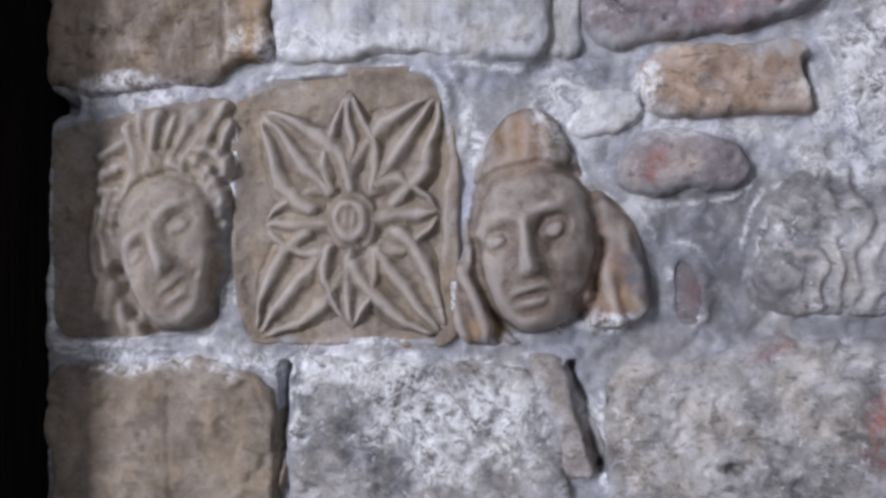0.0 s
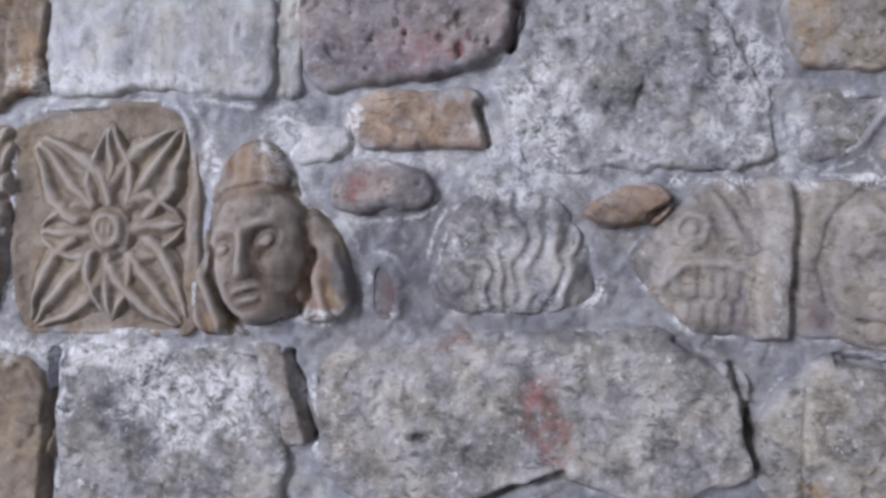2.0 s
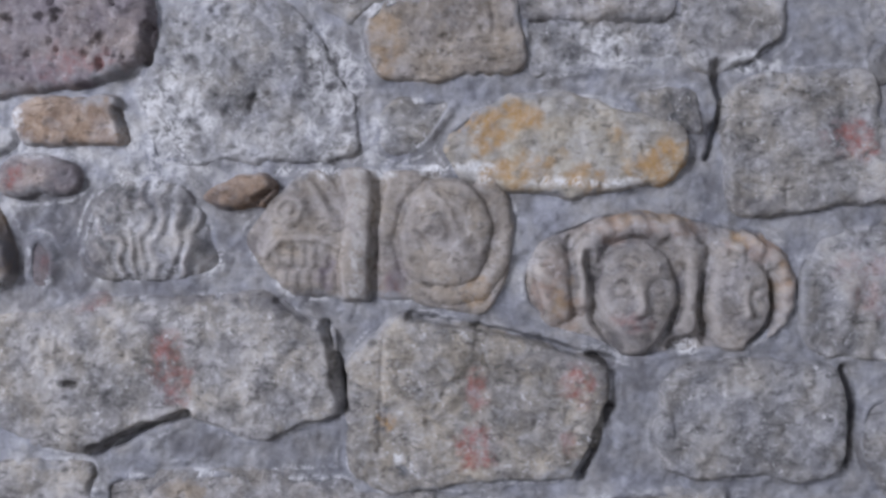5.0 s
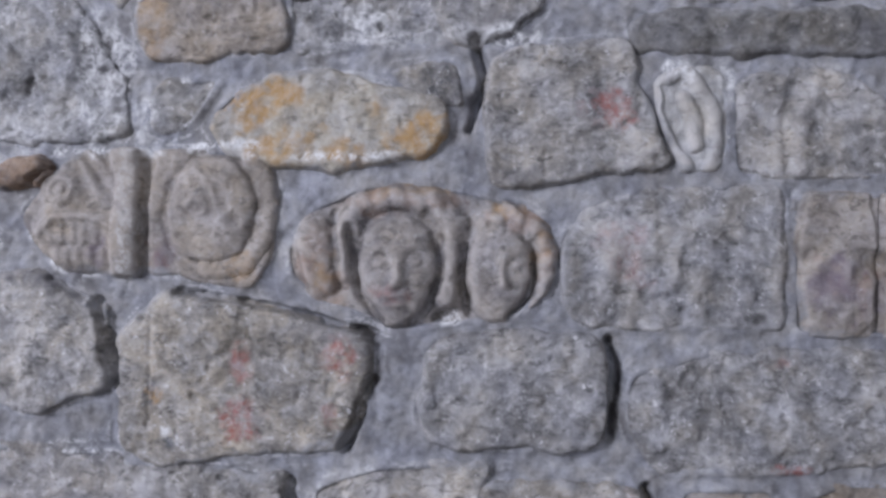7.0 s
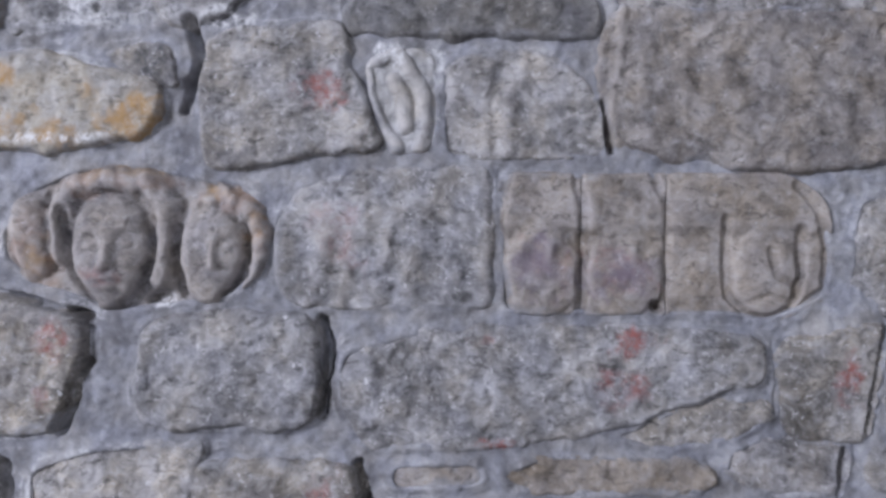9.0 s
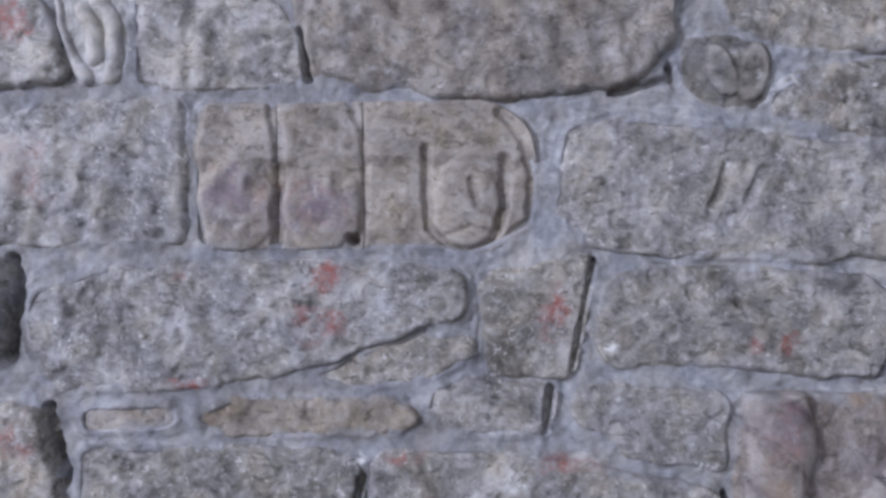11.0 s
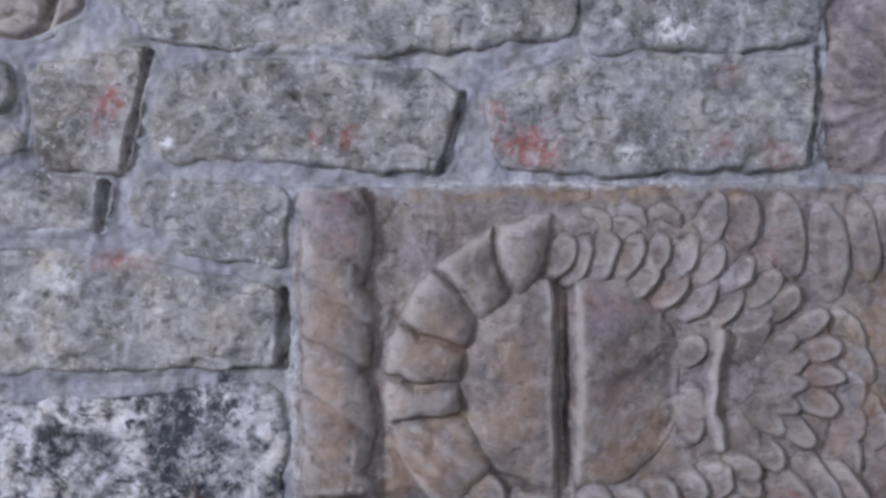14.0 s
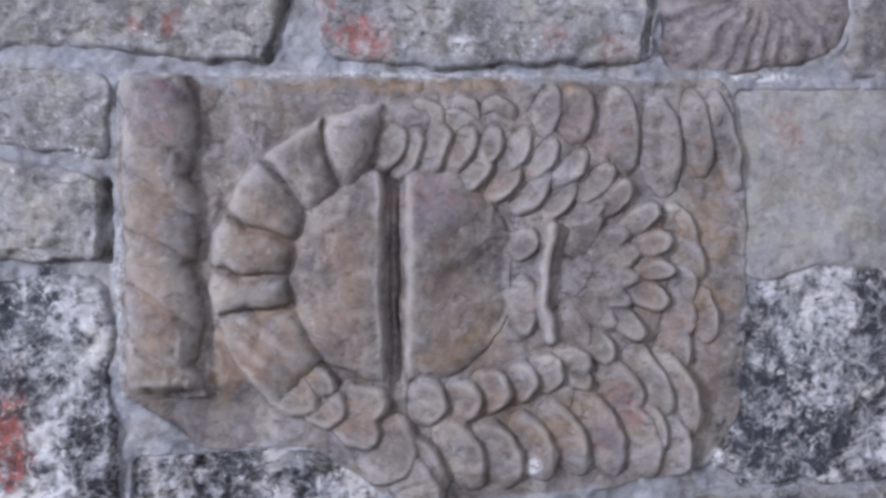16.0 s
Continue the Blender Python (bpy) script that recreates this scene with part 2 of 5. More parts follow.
    specks = calc(t, "MULTIPLY", ramp(t, tex(t, co, 85, 4, 0.6, 0.8), [(0.58, (0, 0, 0)), (0.7, (speck,) * 3)]), ramp(t, patch, [(0.42, (0.15,) * 3), (0.6, (1, 1, 1))]))
    col = mix(t, specks, col, (0.6, 0.59, 0.6))
    col = mix(t, calc(t, "MULTIPLY", attr(t, "wear"), 0.42), col, (0.5, 0.46, 0.43))
    veil = calc(t, "MULTIPLY", attr(t, "smear"), ramp(t, tex(t, co, 55, 5, 0.7, 0.6), [(0.3, (0, 0, 0)), (0.55, (0.9,) * 3)]))
    col = mix(t, veil, col, ramp(t, patch, [(0.35, (0.2, 0.2, 0.21)), (0.65, (0.36, 0.36, 0.375))]))
    col = mix(t, calc(t, "MULTIPLY", attr(t, "grime"), ramp(t, tex(t, co, 20, 5, 0.65, 0.6), [(0.3, (0.95,) * 3), (0.62, (0.3,) * 3)])), col, (0.115, 0.11, 0.118))
    # lime lies in clots and in brushed threads
    threads = calc(t, "ABSOLUTE", calc(t, "SUBTRACT", tex(t, co, 19, 4, 0.62, 1.6), 0.5), 0)
    clots = calc(t, "MAXIMUM", ramp(t, tex(t, co, 50, 7, 0.75, 0.8), [(0.45, (0, 0, 0)), (0.57, (0.95,) * 3)]), ramp(t, threads, [(0.0, (0.85,) * 3), (0.035, (0, 0, 0))]))
    limed = calc(t, "MULTIPLY", attr(t, "lime"), clots)
    col = mix(t, limed, col, (0.69, 0.69, 0.695))
    t.links.new(col, b.inputs["Base Color"])
    b.inputs["Roughness"].default_value = 0.88
    b.inputs["Specular IOR Level"].default_value = 0.25
    bp = t.nodes.new("ShaderNodeBump")
    bp.inputs["Strength"].default_value, bp.inputs["Distance"].default_value = bump, 0.004
    t.links.new(calc(t, "ADD", fine, calc(t, "ADD", calc(t, "MULTIPLY", grit, 0.25), calc(t, "MULTIPLY", big, 0.6))), bp.inputs["Height"])
    t.links.new(bp.outputs["Normal"], b.inputs["Normal"])
    return m


GREY = masonry("grey_limestone", (0.118, 0.115, 0.112), (0.25, 0.244, 0.237), (0.425, 0.415, 0.402), 0.5, 1.0, 0.2, dirt=0.65, spread=0.1)
DARK = masonry("dark_limestone", (0.09, 0.087, 0.084), (0.165, 0.16, 0.153), (0.25, 0.243, 0.235), 0.25, 0.4, 0.1, dirt=0.5)
SMOOTH = masonry("rendered_stone", (0.22, 0.21, 0.2), (0.325, 0.312, 0.298), (0.42, 0.408, 0.392), 0.3, 0.4, 0.05, dirt=0.3)
PALE = masonry("pale_limestone", (0.25, 0.25, 0.25), (0.38, 0.38, 0.38), (0.5, 0.5, 0.5), 0.4, 0.3, 0.1, 1.0, (1.3, 1.3, 0.6), dirt=0.4)
YELLOW = masonry("yellow_stone", (0.23, 0.21, 0.18), (0.36, 0.34, 0.3), (0.48, 0.46, 0.42), 0.4, 0.4, 0.1)
BUFF = masonry("buff_sandstone", (0.16, 0.14, 0.12), (0.27, 0.24, 0.21), (0.39, 0.355, 0.32), 0.3, 0.4, 0.1)
BROWN = masonry("brown_sandstone", (0.12, 0.09, 0.066), (0.195, 0.155, 0.12), (0.295, 0.245, 0.2), 0.2, 0.2, 0.1, 1.0, (1.6, 1.6, 0.7))
CARVED = masonry("carved_sandstone", (0.155, 0.125, 0.097), (0.23, 0.19, 0.15), (0.305, 0.258, 0.21), 0.08, 0.12, 0.05, 1.2, dirt=0.35)
WORN = masonry("worn_brown_sandstone", (0.095, 0.072, 0.058), (0.16, 0.126, 0.1), (0.24, 0.197, 0.16), 0.12, 0.15, 0.05, 1.2, dirt=0.4)
PANEL = masonry("panel_sandstone", (0.135, 0.112, 0.106), (0.222, 0.195, 0.184), (0.345, 0.313, 0.302), 0.2, 0.25, 0.05, dirt=0.5)
HEADS = masonry("head_stone", (0.12, 0.11, 0.104), (0.235, 0.215, 0.2), (0.38, 0.355, 0.335), 0.35, 0.5, 0.1)
PURPLE = masonry("purple_stone", (0.12, 0.1, 0.105), (0.21, 0.18, 0.18), (0.31, 0.27, 0.265), 0.25, 0.4, 0.1)
ORANGE = masonry("orange_brick", (0.17, 0.12, 0.09), (0.27, 0.2, 0.15), (0.38, 0.3, 0.24), 0.35, 0.3, 0.1)
GRANITE = masonry("mottled_granite", (0.045, 0.046, 0.052), (0.25, 0.245, 0.245), (0.56, 0.55, 0.55), 0.8, 1.0, 0.1, 0.7, dirt=0.95, spread=0.046)
MORTAR = masonry("lime_mortar", (0.175, 0.176, 0.187), (0.28, 0.282, 0.3), (0.4, 0.402, 0.42), 0.3, 0.2, 0.0, 0.8, dirt=0.3, bump=0.4)
PLASTER = masonry("plain_plaster", (0.3, 0.3, 0.3), (0.4, 0.4, 0.39), (0.48, 0.47, 0.46), 0.1, 0.1, 0.0, dirt=0.2)
FLOOR_M = masonry("flagstone", (0.15, 0.145, 0.14), (0.22, 0.21, 0.2), (0.3, 0.29, 0.28), 0.1, 0.2, 0.0)


def timber_material():
    m, t, b = nodes_of("black_timber")
    co = t.nodes.new("ShaderNodeTexCoord").outputs["Object"]
    mp = t.nodes.new("ShaderNodeMapping")
    mp.inputs["Scale"].default_value = (30, 30, 2)
    t.links.new(co, mp.inputs["Vector"])
    f = tex(t, mp.outputs["Vector"], 3, 5, 0.6)
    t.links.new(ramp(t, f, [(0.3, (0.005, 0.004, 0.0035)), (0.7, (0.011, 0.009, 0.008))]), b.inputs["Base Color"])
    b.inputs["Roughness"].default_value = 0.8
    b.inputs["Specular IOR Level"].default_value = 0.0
    return m


TIMBER = timber_material()


# ---- the room that closes the place ----
def box(bm, x0, x1, y0, y1, z0, z1, bevel=0.0):
    made = bmesh.ops.create_cube(bm, size=1, matrix=Matrix.LocRotScale(((x0 + x1) / 2, (y0 + y1) / 2, (z0 + z1) / 2), None, (x1 - x0, y1 - y0, z1 - z0)))
    if bevel:
        es = list({e for v in made["verts"] for e in v.link_edges})
        bmesh.ops.bevel(bm, geom=es, offset=bevel, segments=3, affect="EDGES")


def solid(name, boxes, mat, kind="structure", parent=None, bevel=0.0):
    bm = bmesh.new()
    for b in boxes:
        box(bm, *b, bevel)
    me = bpy.data.meshes.new(name)
    bm.to_mesh(me)
    bm.free()
    me.materials.append(mat)
    ob = new(name, me)
    ob.parent = parent
    if kind:
        tagged(ob, kind=kind)
    return ob


END_X = -0.475
solid("floor", [(SIDE_L, SIDE_R, BACK_Y, 0.5, FLOOR_Z - 0.15, FLOOR_Z)], FLOOR_M)
solid("ceiling", [(SIDE_L, SIDE_R, BACK_Y, 0.5, CEIL_Z, CEIL_Z + 0.15)], PLASTER)
solid("wall_west", [(SIDE_L - 0.3, SIDE_L, BACK_Y - 0.3, 0.5, FLOOR_Z - 0.15, CEIL_Z + 0.15)], PLASTER)
solid("wall_east", [(SIDE_R, SIDE_R + 0.3, BACK_Y - 0.3, 0.5, FLOOR_Z - 0.15, CEIL_Z + 0.15)], PLASTER)
# openings assumed in the unseen wall, where the two lamps stand
cuts = [SIDE_L] + [v for x, z, w, h, p in LIGHT_OPENINGS for v in (x - w / 2, x + w / 2)] + [SIDE_R]
sill, head = LIGHT_OPENINGS[0][1] - LIGHT_OPENINGS[0][3] / 2, LIGHT_OPENINGS[0][1] + LIGHT_OPENINGS[0][3] / 2
piers = [(cuts[i], cuts[i + 1], BACK_Y - 0.3, BACK_Y, sill, head) for i in range(0, len(cuts), 2)]
solid("wall_south", piers + [(SIDE_L, SIDE_R, BACK_Y - 0.3, BACK_Y, FLOOR_Z - 0.15, sill), (SIDE_L, SIDE_R, BACK_Y - 0.3, BACK_Y, head, CEIL_Z + 0.15)], PLASTER)

wall = solid("wall_north", [(END_X, SIDE_R, 0.13, 0.5, FLOOR_Z - 0.15, CEIL_Z + 0.15)], MORTAR)
tagged(wall, "old rubble stone wall with reset carved fragments and lime mortar", "wall")
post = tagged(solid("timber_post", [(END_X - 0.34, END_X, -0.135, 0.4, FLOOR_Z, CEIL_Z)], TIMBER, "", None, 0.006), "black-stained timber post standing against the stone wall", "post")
solid("wall_north_end", [(SIDE_L, END_X - 0.34, 0.05, 0.5, FLOOR_Z - 0.15, CEIL_Z + 0.15)], PLASTER)

# ---- stains ----
for sx, sz, rx, rz, s in (
        (2.62, -0.315, .035, .035, 1), (2.604, -0.379, .045, .03, .8), (2.363, -0.504, .03, .012, 1), (3.056, -0.361, .035, .045, 1),
        (3.029, -0.419, .03, .03, .8), (2.342, -0.302, .03, .02, .5), (3.467, -0.437, .045, .03, 1), (3.805, -0.451, .075, .03, 1)):
    stain("red", sx, sz, rx, rz, s)
for sx, sz, rx, rz, s in (
        (3.747, -0.397, .02, .02, .8), (2.752, -0.647, .05, .015, .7), (3.08, -0.659, .07, .015, .9), (3.173, -1.179, .04, .09, 1.2),
        (4.28, -0.468, .03, .02, .5), (4.628, -0.62, .04, .07, .5), (1.288, -0.321, .02, .035, .8), (1.285, -0.433, .045, .04, 1)):
    stain("red", sx, sz, rx, rz, s)
for sx, sz, rx, rz, s in (
        (1.486, -0.295, .03, .035, .8), (1.471, -0.417, .02, .03, .7), (2.012, 0.188, .045, .03, .9), (0.682, -0.276, .03, .06, .6),
        (1.591, -0.182, .03, .02, .5), (0.677, -0.259, .02, .03, .8), (0.706, -0.302, .03, .05, .6), (0.533, -0.17, .04, .02, .5)):
    stain("red", sx, sz, rx, rz, s)
for sx, sz, rx, rz, s in (
        (0.487, 0.304, .09, .03, .5), (0.375, 0.08, .025, .022, .9), (0.433, -0.087, .02, .035, .6), (4.182, -0.315, .02, .03, .4),
        (4.17, -0.458, .03, .02, .5), (2.607, -0.4, .04, .03, .4), (2.015, 0.198, .03, .03, .8), (2.021, -0.619, .04, .04, .6)):
    stain("red", sx, sz, rx, rz, s)
for sx, sz, rx, rz, s in (
        (1.278, 0.19, .06, .05, 1), (1.364, 0.224, .05, .03, 1), (1.372, 0.112, .08, .035, 1), (1.48, 0.098, .06, .03, .9),
        (1.632, 0.143, .06, .055, 1), (1.553, 0.189, .03, .035, .8), (1.097, 0.38, .03, .06, .4), (1.622, 0.025, .08, .018, .7)):
    stain("ochre", sx, sz, rx, rz, s)
for sx, sz, rx, rz, s in (
        (1.821, -0.019, .04, .022, .8), (1.887, -0.079, .022, .05, .7), (1.45, -0.151, .025, .05, .7), (0.339, -0.081, .03, .05, .5),
        (0.208, 0.11, .05, .035, .35), (0.141, -0.147, .025, .02, .6), (1.114, -0.38, .02, .025, 1), (-0.175, 0.261, .02, .06, .5)):
    stain("ochre", sx, sz, rx, rz, s)
for sx, sz, rx, rz, s in (
        (0.064, -0.274, .09, .05, 1), (0.174, -0.259, .05, .04, 1), (0.024, -0.228, .1, .025, .8), (-0.103, -0.263, .012, .05, .9),
        (0.128, -0.342, .05, .035, .8), (-0.297, 0.182, .16, .018, .8), (-0.021, 0.248, .14, .02, .8), (-0.13, 0.245, .03, .03, 1)):
    stain("lime", sx, sz, rx, rz, s)
for sx, sz, rx, rz, s in (
        (0.268, 0.149, .05, .06, .7), (0.13, 0.126, .016, .05, .8), (0.333, -0.135, .05, .012, .9), (0.366, 0.171, .016, .05, .9),
        (0.449, 0.129, .12, .02, .6), (0.631, 0.163, .07, .07, .6), (0.65, 0.189, .05, .09, .9), (0.679, 0.116, .09, .025, .7)):
    stain("lime", sx, sz, rx, rz, s)
for sx, sz, rx, rz, s in (
        (1.01, 0.26, .06, .11, .7), (1.075, 0.17, .04, .06, .7), (0.943, 0.103, .14, .014, .9), (1.536, 0.374, .04, .02, 1),
        (1.587, 0.331, .14, .022, .7), (1.249, 0.115, .09, .012, 1), (1.483, 0.09, .14, .01, 1), (1.82, 0.335, .07, .02, .9)):
    stain("lime", sx, sz, rx, rz, s)
for sx, sz, rx, rz, s in (
        (1.142, -0.453, .012, .018, 1.3), (1.245, -0.423, .014, .01, 1.3), (1.707, -0.225, .025, .012, 1.3), (2.146, 0.265, .03, .02, 1),
        (2.242, 0.253, .02, .04, .8), (3.15, -0.444, .018, .014, 1.3), (2.95, -0.307, .016, .009, 1.2), (2.978, -0.676, .03, .025, .8)):
    stain("lime", sx, sz, rx, rz, s)
for sx, sz, rx, rz, s in (
        (3.315, -0.662, .025, .008, 1.1), (3.497, 0.051, .06, .03, .5), (4.087, -0.23, .04, .03, 1.1), (3.979, -0.23, .014, .02, 1),
        (3.734, -0.213, .012, .02, 1.1), (2.982, -0.681, .025, .03, .9), (2.945, -0.788, .014, .012, 1.3), (2.792, -0.832, .025, .018, 1)):
    stain("lime", sx, sz, rx, rz, s)
for sx, sz, rx, rz, s in (
        (2.67, -0.646, .04, .014, 1), (3.318, -0.659, .025, .008, 1.1), (4.569, -0.518, .08, .009, 1.3), (4.124, -1.256, .014, .014, 1.2),
        (4.501, -1.259, .012, .02, 1.2), (3.997, -0.466, .03, .015, .8), (3.272, -1.017, .09, .11, .55), (4.682, -1.017, .12, .12, .55)):
    stain("lime", sx, sz, rx, rz, s)
for sx, sz, rx, rz, s in (
        (3.225, -0.975, .07, .1, 1.4), (4.673, -1.14, .14, .17, 1.4), (4.824, -1.076, .03, .07, 1), (3.556, -1.246, .16, .03, .7),
        (0.964, 0.304, .05, .09, .4), (0.561, 0.049, .06, .04, .6), (0.45, 0.019, .08, .03, .6), (0.458, -0.034, .03, .08, .7)):
    stain("soot", sx, sz, rx, rz, s)
for sx, sz, rx, rz, s in (
        (1.154, -0.475, .025, .018, 1), (1.676, 0.245, .04, .025, .7), (0.978, 0.321, .05, .08, .3), (0.025, -0.29, .12, .07, .6),
        (3.199, -0.978, .1, .07, 1.4), (3.026, -1.026, .06, .05, .8), (1.619, 0.348, .04, .03, .5), (0.946, -0.483, .1, .03, .5)):
    stain("soot", sx, sz, rx, rz, s)

for sx, sz, rx, rz, s in (
        (3.435, -0.846, .05, .2, .3), (3.616, -0.837, .07, .12, .28), (3.789, -0.966, .08, .12, .2), (4, -1.034, .1, .05, .35),
        (4.206, -1.149, .14, .07, .28), (4.472, -0.836, .06, .14, .35), (3.632, -1.026, .09, .1, .35), (3.877, -0.539, .3, .014, .4)):
    stain("ochre", sx, sz, rx, rz, s)
for sx, sz, rx, rz, s in (
        (3.938, -0.736, .08, .06, .35), (3.471, -0.602, .04, .06, .4), (4.296, -1.174, .05, .05, .5), (4.238, -0.621, .06, .06, .25),
        (2.446, -0.157, .06, .05, .35), (2.602, -0.167, .07, .05, .35), (2.046, -0.114, .05, .07, .3), (1.112, -0.104, .04, .04, .35)):
    stain("red", sx, sz, rx, rz, s)
for sx, sz, rx, rz, s in (
        (1.111, -0.38, .012, .022, .8), (1.1, -0.382, .008, .02, .8)):
    stain("soot", sx, sz, rx, rz, s)
stain("lime", 1.06, -0.075, .018, .075, .45)
stain("lime", 1.057, 0.04, .015, .05, .3)
stain("ochre", 1.284, -0.13, .035, .025, .5)

for sx, sz, rx, rz, s in (
        (1.597, 0.011, .1, .022, .9), (1.547, -0.012, .03, .02, .7), (1.431, -0.123, .035, .05, 1), (1.46, -0.162, .025, .04, .9), (1.835, -0.027, .045, .025, 1), (1.895, -0.082, .022, .06, 1), (1.436, -0.073, .03, .04, .6)):
    stain("rust", sx, sz, rx, rz, s)
for sx, sz, rx, rz, s in (
        (0.329, -0.073, .03, .06, 1), (0.31, -0.107, .03, .03, 1), (0.199, 0.107, .045, .045, .9), (0.134, -0.148, .025, .02, .8), (0.221, -0.116, .03, .025, .5)):
    stain("rust", sx, sz, rx, rz, s)
for sx, sz, rx, rz, s in (
        (2.424, -0.162, .05, .055, 1), (2.596, -0.175, .055, .05, 1), (2.492, -0.184, .05, .04, .8), (2.658, -0.186, .03, .05, .6), (1.001, -0.106, .025, .03, .8), (1.137, -0.102, .02, .03, .6)):
    stain("violet", sx, sz, rx, rz, s)
# brushed lime over the upper stones
for sx, sz, rx, rz, s in (
        (0.75, 0.352, .08, .1, .25), (0.863, 0.172, .14, .06, .35), (0.69, 0.209, .06, .1, .9), (-0.043, -0.21, .12, .04, .9), (0.159, -0.281, .1, .06, 1), (-0.324, -0.202, .14, .02, .8), (0.65, 0.078, .1, .03, .6)):
    stain("lime", sx, sz, rx, rz, s)
# dark plaster
for sx, sz, rx, rz, s in (
        (0.401, -0.02, .06, .07, 1.2), (0.503, -0.063, .04, .12, 1.1), (0.432, -0.146, .08, .03, 1), (1.001, 0.274, .05, .1, 1.1), (0.815, -0.014, .03, .08, 1.1), (1.621, 0.043, .12, .02, .8), (0.587, 0.044, .12, .02, .7)):
    stain("grime", sx, sz, rx, rz, s)
for sx, sz, rx, rz, s in (
        (0.438, -0.004, .07, .08, 1), (0.46, -0.063, .05, .09, 1), (0.48, 0.078, .04, .03, .8), (0.783, -0.036, .025, .08, 1), (0.678, -0.142, .15, .018, .9), (0.938, -0.157, .08, .03, 1), (1.112, -0.163, .1, .02, .7)):
    stain("grime", sx, sz, rx, rz, s)
for sx, sz, rx, rz, s in (
        (1.586, -0.243, .06, .06, .9), (1.737, 0.222, .03, .08, 1.2), (0.989, 0.317, .06, .12, 1), (0.816, -0.447, .18, .03, .8), (1.595, -0.292, .05, .07, .9), (1.723, 0.161, .03, .07, 1), (1.801, 0.061, .1, .02, .8)):
    stain("grime", sx, sz, rx, rz, s)
for sx, sz, rx, rz, s in (
        (1.044, 0.229, .05, .09, .8), (1.606, -0.259, .3, .015, .6), (2.528, 0.335, .04, .035, 1), (1.777, 0.361, .06, .03, 1), (3.563, -1.14, .1, .035, .7), (3.786, -1.216, .09, .02, .6), (0.476, -0.182, .06, .03, .5)):
    stain("grime", sx, sz, rx, rz, s)
# pale joint round the panel
stain("lime", 3.372, -0.9, .012, .3, .55)
stain("lime", 3.95, -0.521, .32, .009, .6)
# warm patches on the panel
for sx, sz, rx, rz, s in (
        (3.443, -0.956, .05, .11, .8), (3.447, -0.794, .04, .06, .6), (3.615, -1.022, .07, .06, .8), (3.65, -0.817, .05, .05, .6), (3.808, -1.153, .06, .04, .9), (3.78, -0.901, .05, .1, .55), (3.977, -0.967, .07, .08, .6)):
    stain("rust", sx, sz, rx, rz, s)
for sx, sz, rx, rz, s in (
        (4.018, -1.133, .08, .035, .8), (4.364, -0.878, .03, .08, .7), (4.398, -0.975, .04, .06, .7), (4.115, -0.959, .03, .05, .6), (4.191, -1.219, .08, .05, .5), (4.456, -1.129, .05, .1, .5), (4.073, -0.727, .06, .03, .5)):
    stain("rust", sx, sz, rx, rz, s)
for sx, sz, rx, rz, s in ((3.937, -0.747, .04, .06, .6), (3.467, -0.595, .05, .05, .6), (4.29, -1.201, .03, .06, .7), (4.2, -0.592, .05, .04, .4)):
    stain("violet", sx, sz, rx, rz, s)

# ---- joints that have lost their mortar ----
gap([(0.274, -0.198), (0.314, -0.335)], 0.0172)
gap([(-0.127, -0.208), (-0.133, -0.391), (-0.135, -0.487)], 0.0125)
gap([(0.571, 0.215), (0.589, 0.155)], 0.014)
gap([(0.854, 0.042), (0.889, 0.07)], 0.013)
gap([(0.631, 0.382), (0.623, 0.317)], 0.0167)
gap([(0.996, -0.205), (1.02, -0.277), (1.034, -0.361)], 0.0242)
gap([(0.895, -0.154), (0.969, -0.197)], 0.013, 0.02)
gap([(0.547, -0.457), (0.638, -0.413), (0.716, -0.381)], 0.0264)
gap([(1.754, 0.326), (1.772, 0.249), (1.739, 0.148)], 0.0242, 0.03)
gap([(2.016, -0.265), (2.031, -0.317), (2.016, -0.446)], 0.0269, 0.045)
gap([(1.55, -0.349), (1.5, -0.477)], 0.0246)
gap([(1.158, -0.179), (1.354, -0.208), (1.558, -0.258)], 0.0179, 0.025)
gap([(1.392, -0.551), (1.389, -0.694)], 0.0333)
gap([(2.087, -0.552), (2.121, -0.689)], 0.0266)
gap([(3.038, -0.519), (3.026, -0.598)], 0.0191)
gap([(3.12, -0.276), (3.098, -0.382), (3.075, -0.488)], 0.0127, 0.025)
gap([(3.692, -0.355), (3.674, -0.428), (3.647, -0.496)], 0.0147, 0.025)
gap([(3.357, -0.717), (3.352, -0.852)], 0.0168)
gap([(2.68, -0.687), (2.645, -0.824)], 0.0168, 0.03)
gap([(3.358, -0.723), (3.356, -0.855)], 0.0171)
gap([(4.367, -0.277), (4.356, -0.389), (4.347, -0.48)], 0.0189, 0.025)
gap([(-0.473, 0.163), (-0.449, 0.161)], 0.039, 0.05)
gap([(2.665, -0.239), (2.672, -0.239)], 0.0276, 0.03)
gap([(0.488, -0.326), (0.5, -0.328)], 0.0281, 0.03)
gap([(2.568, 0.169), (2.584, 0.072)], 0.0148, 0.03)
gap([(3.269, 0.085), (3.279, 0.058)], 0.0191, 0.03)
gap([(3.157, 0.038), (3.269, 0.064)], 0.017, 0.02)

# cracks
for line in ([(-0.217, 0.35), (-0.214, 0.226)], [(-0.177, -0.209), (-0.152, -0.264), (-0.134, -0.296)], [(-0.292, -0.252), (-0.282, -0.397)], [(1.887, 0.104), (1.89, 0.043)], [(1.782, 0.112), (1.941, 0.13), (2.082, 0.171)]):
    gap(line, 0.009, 0.004)
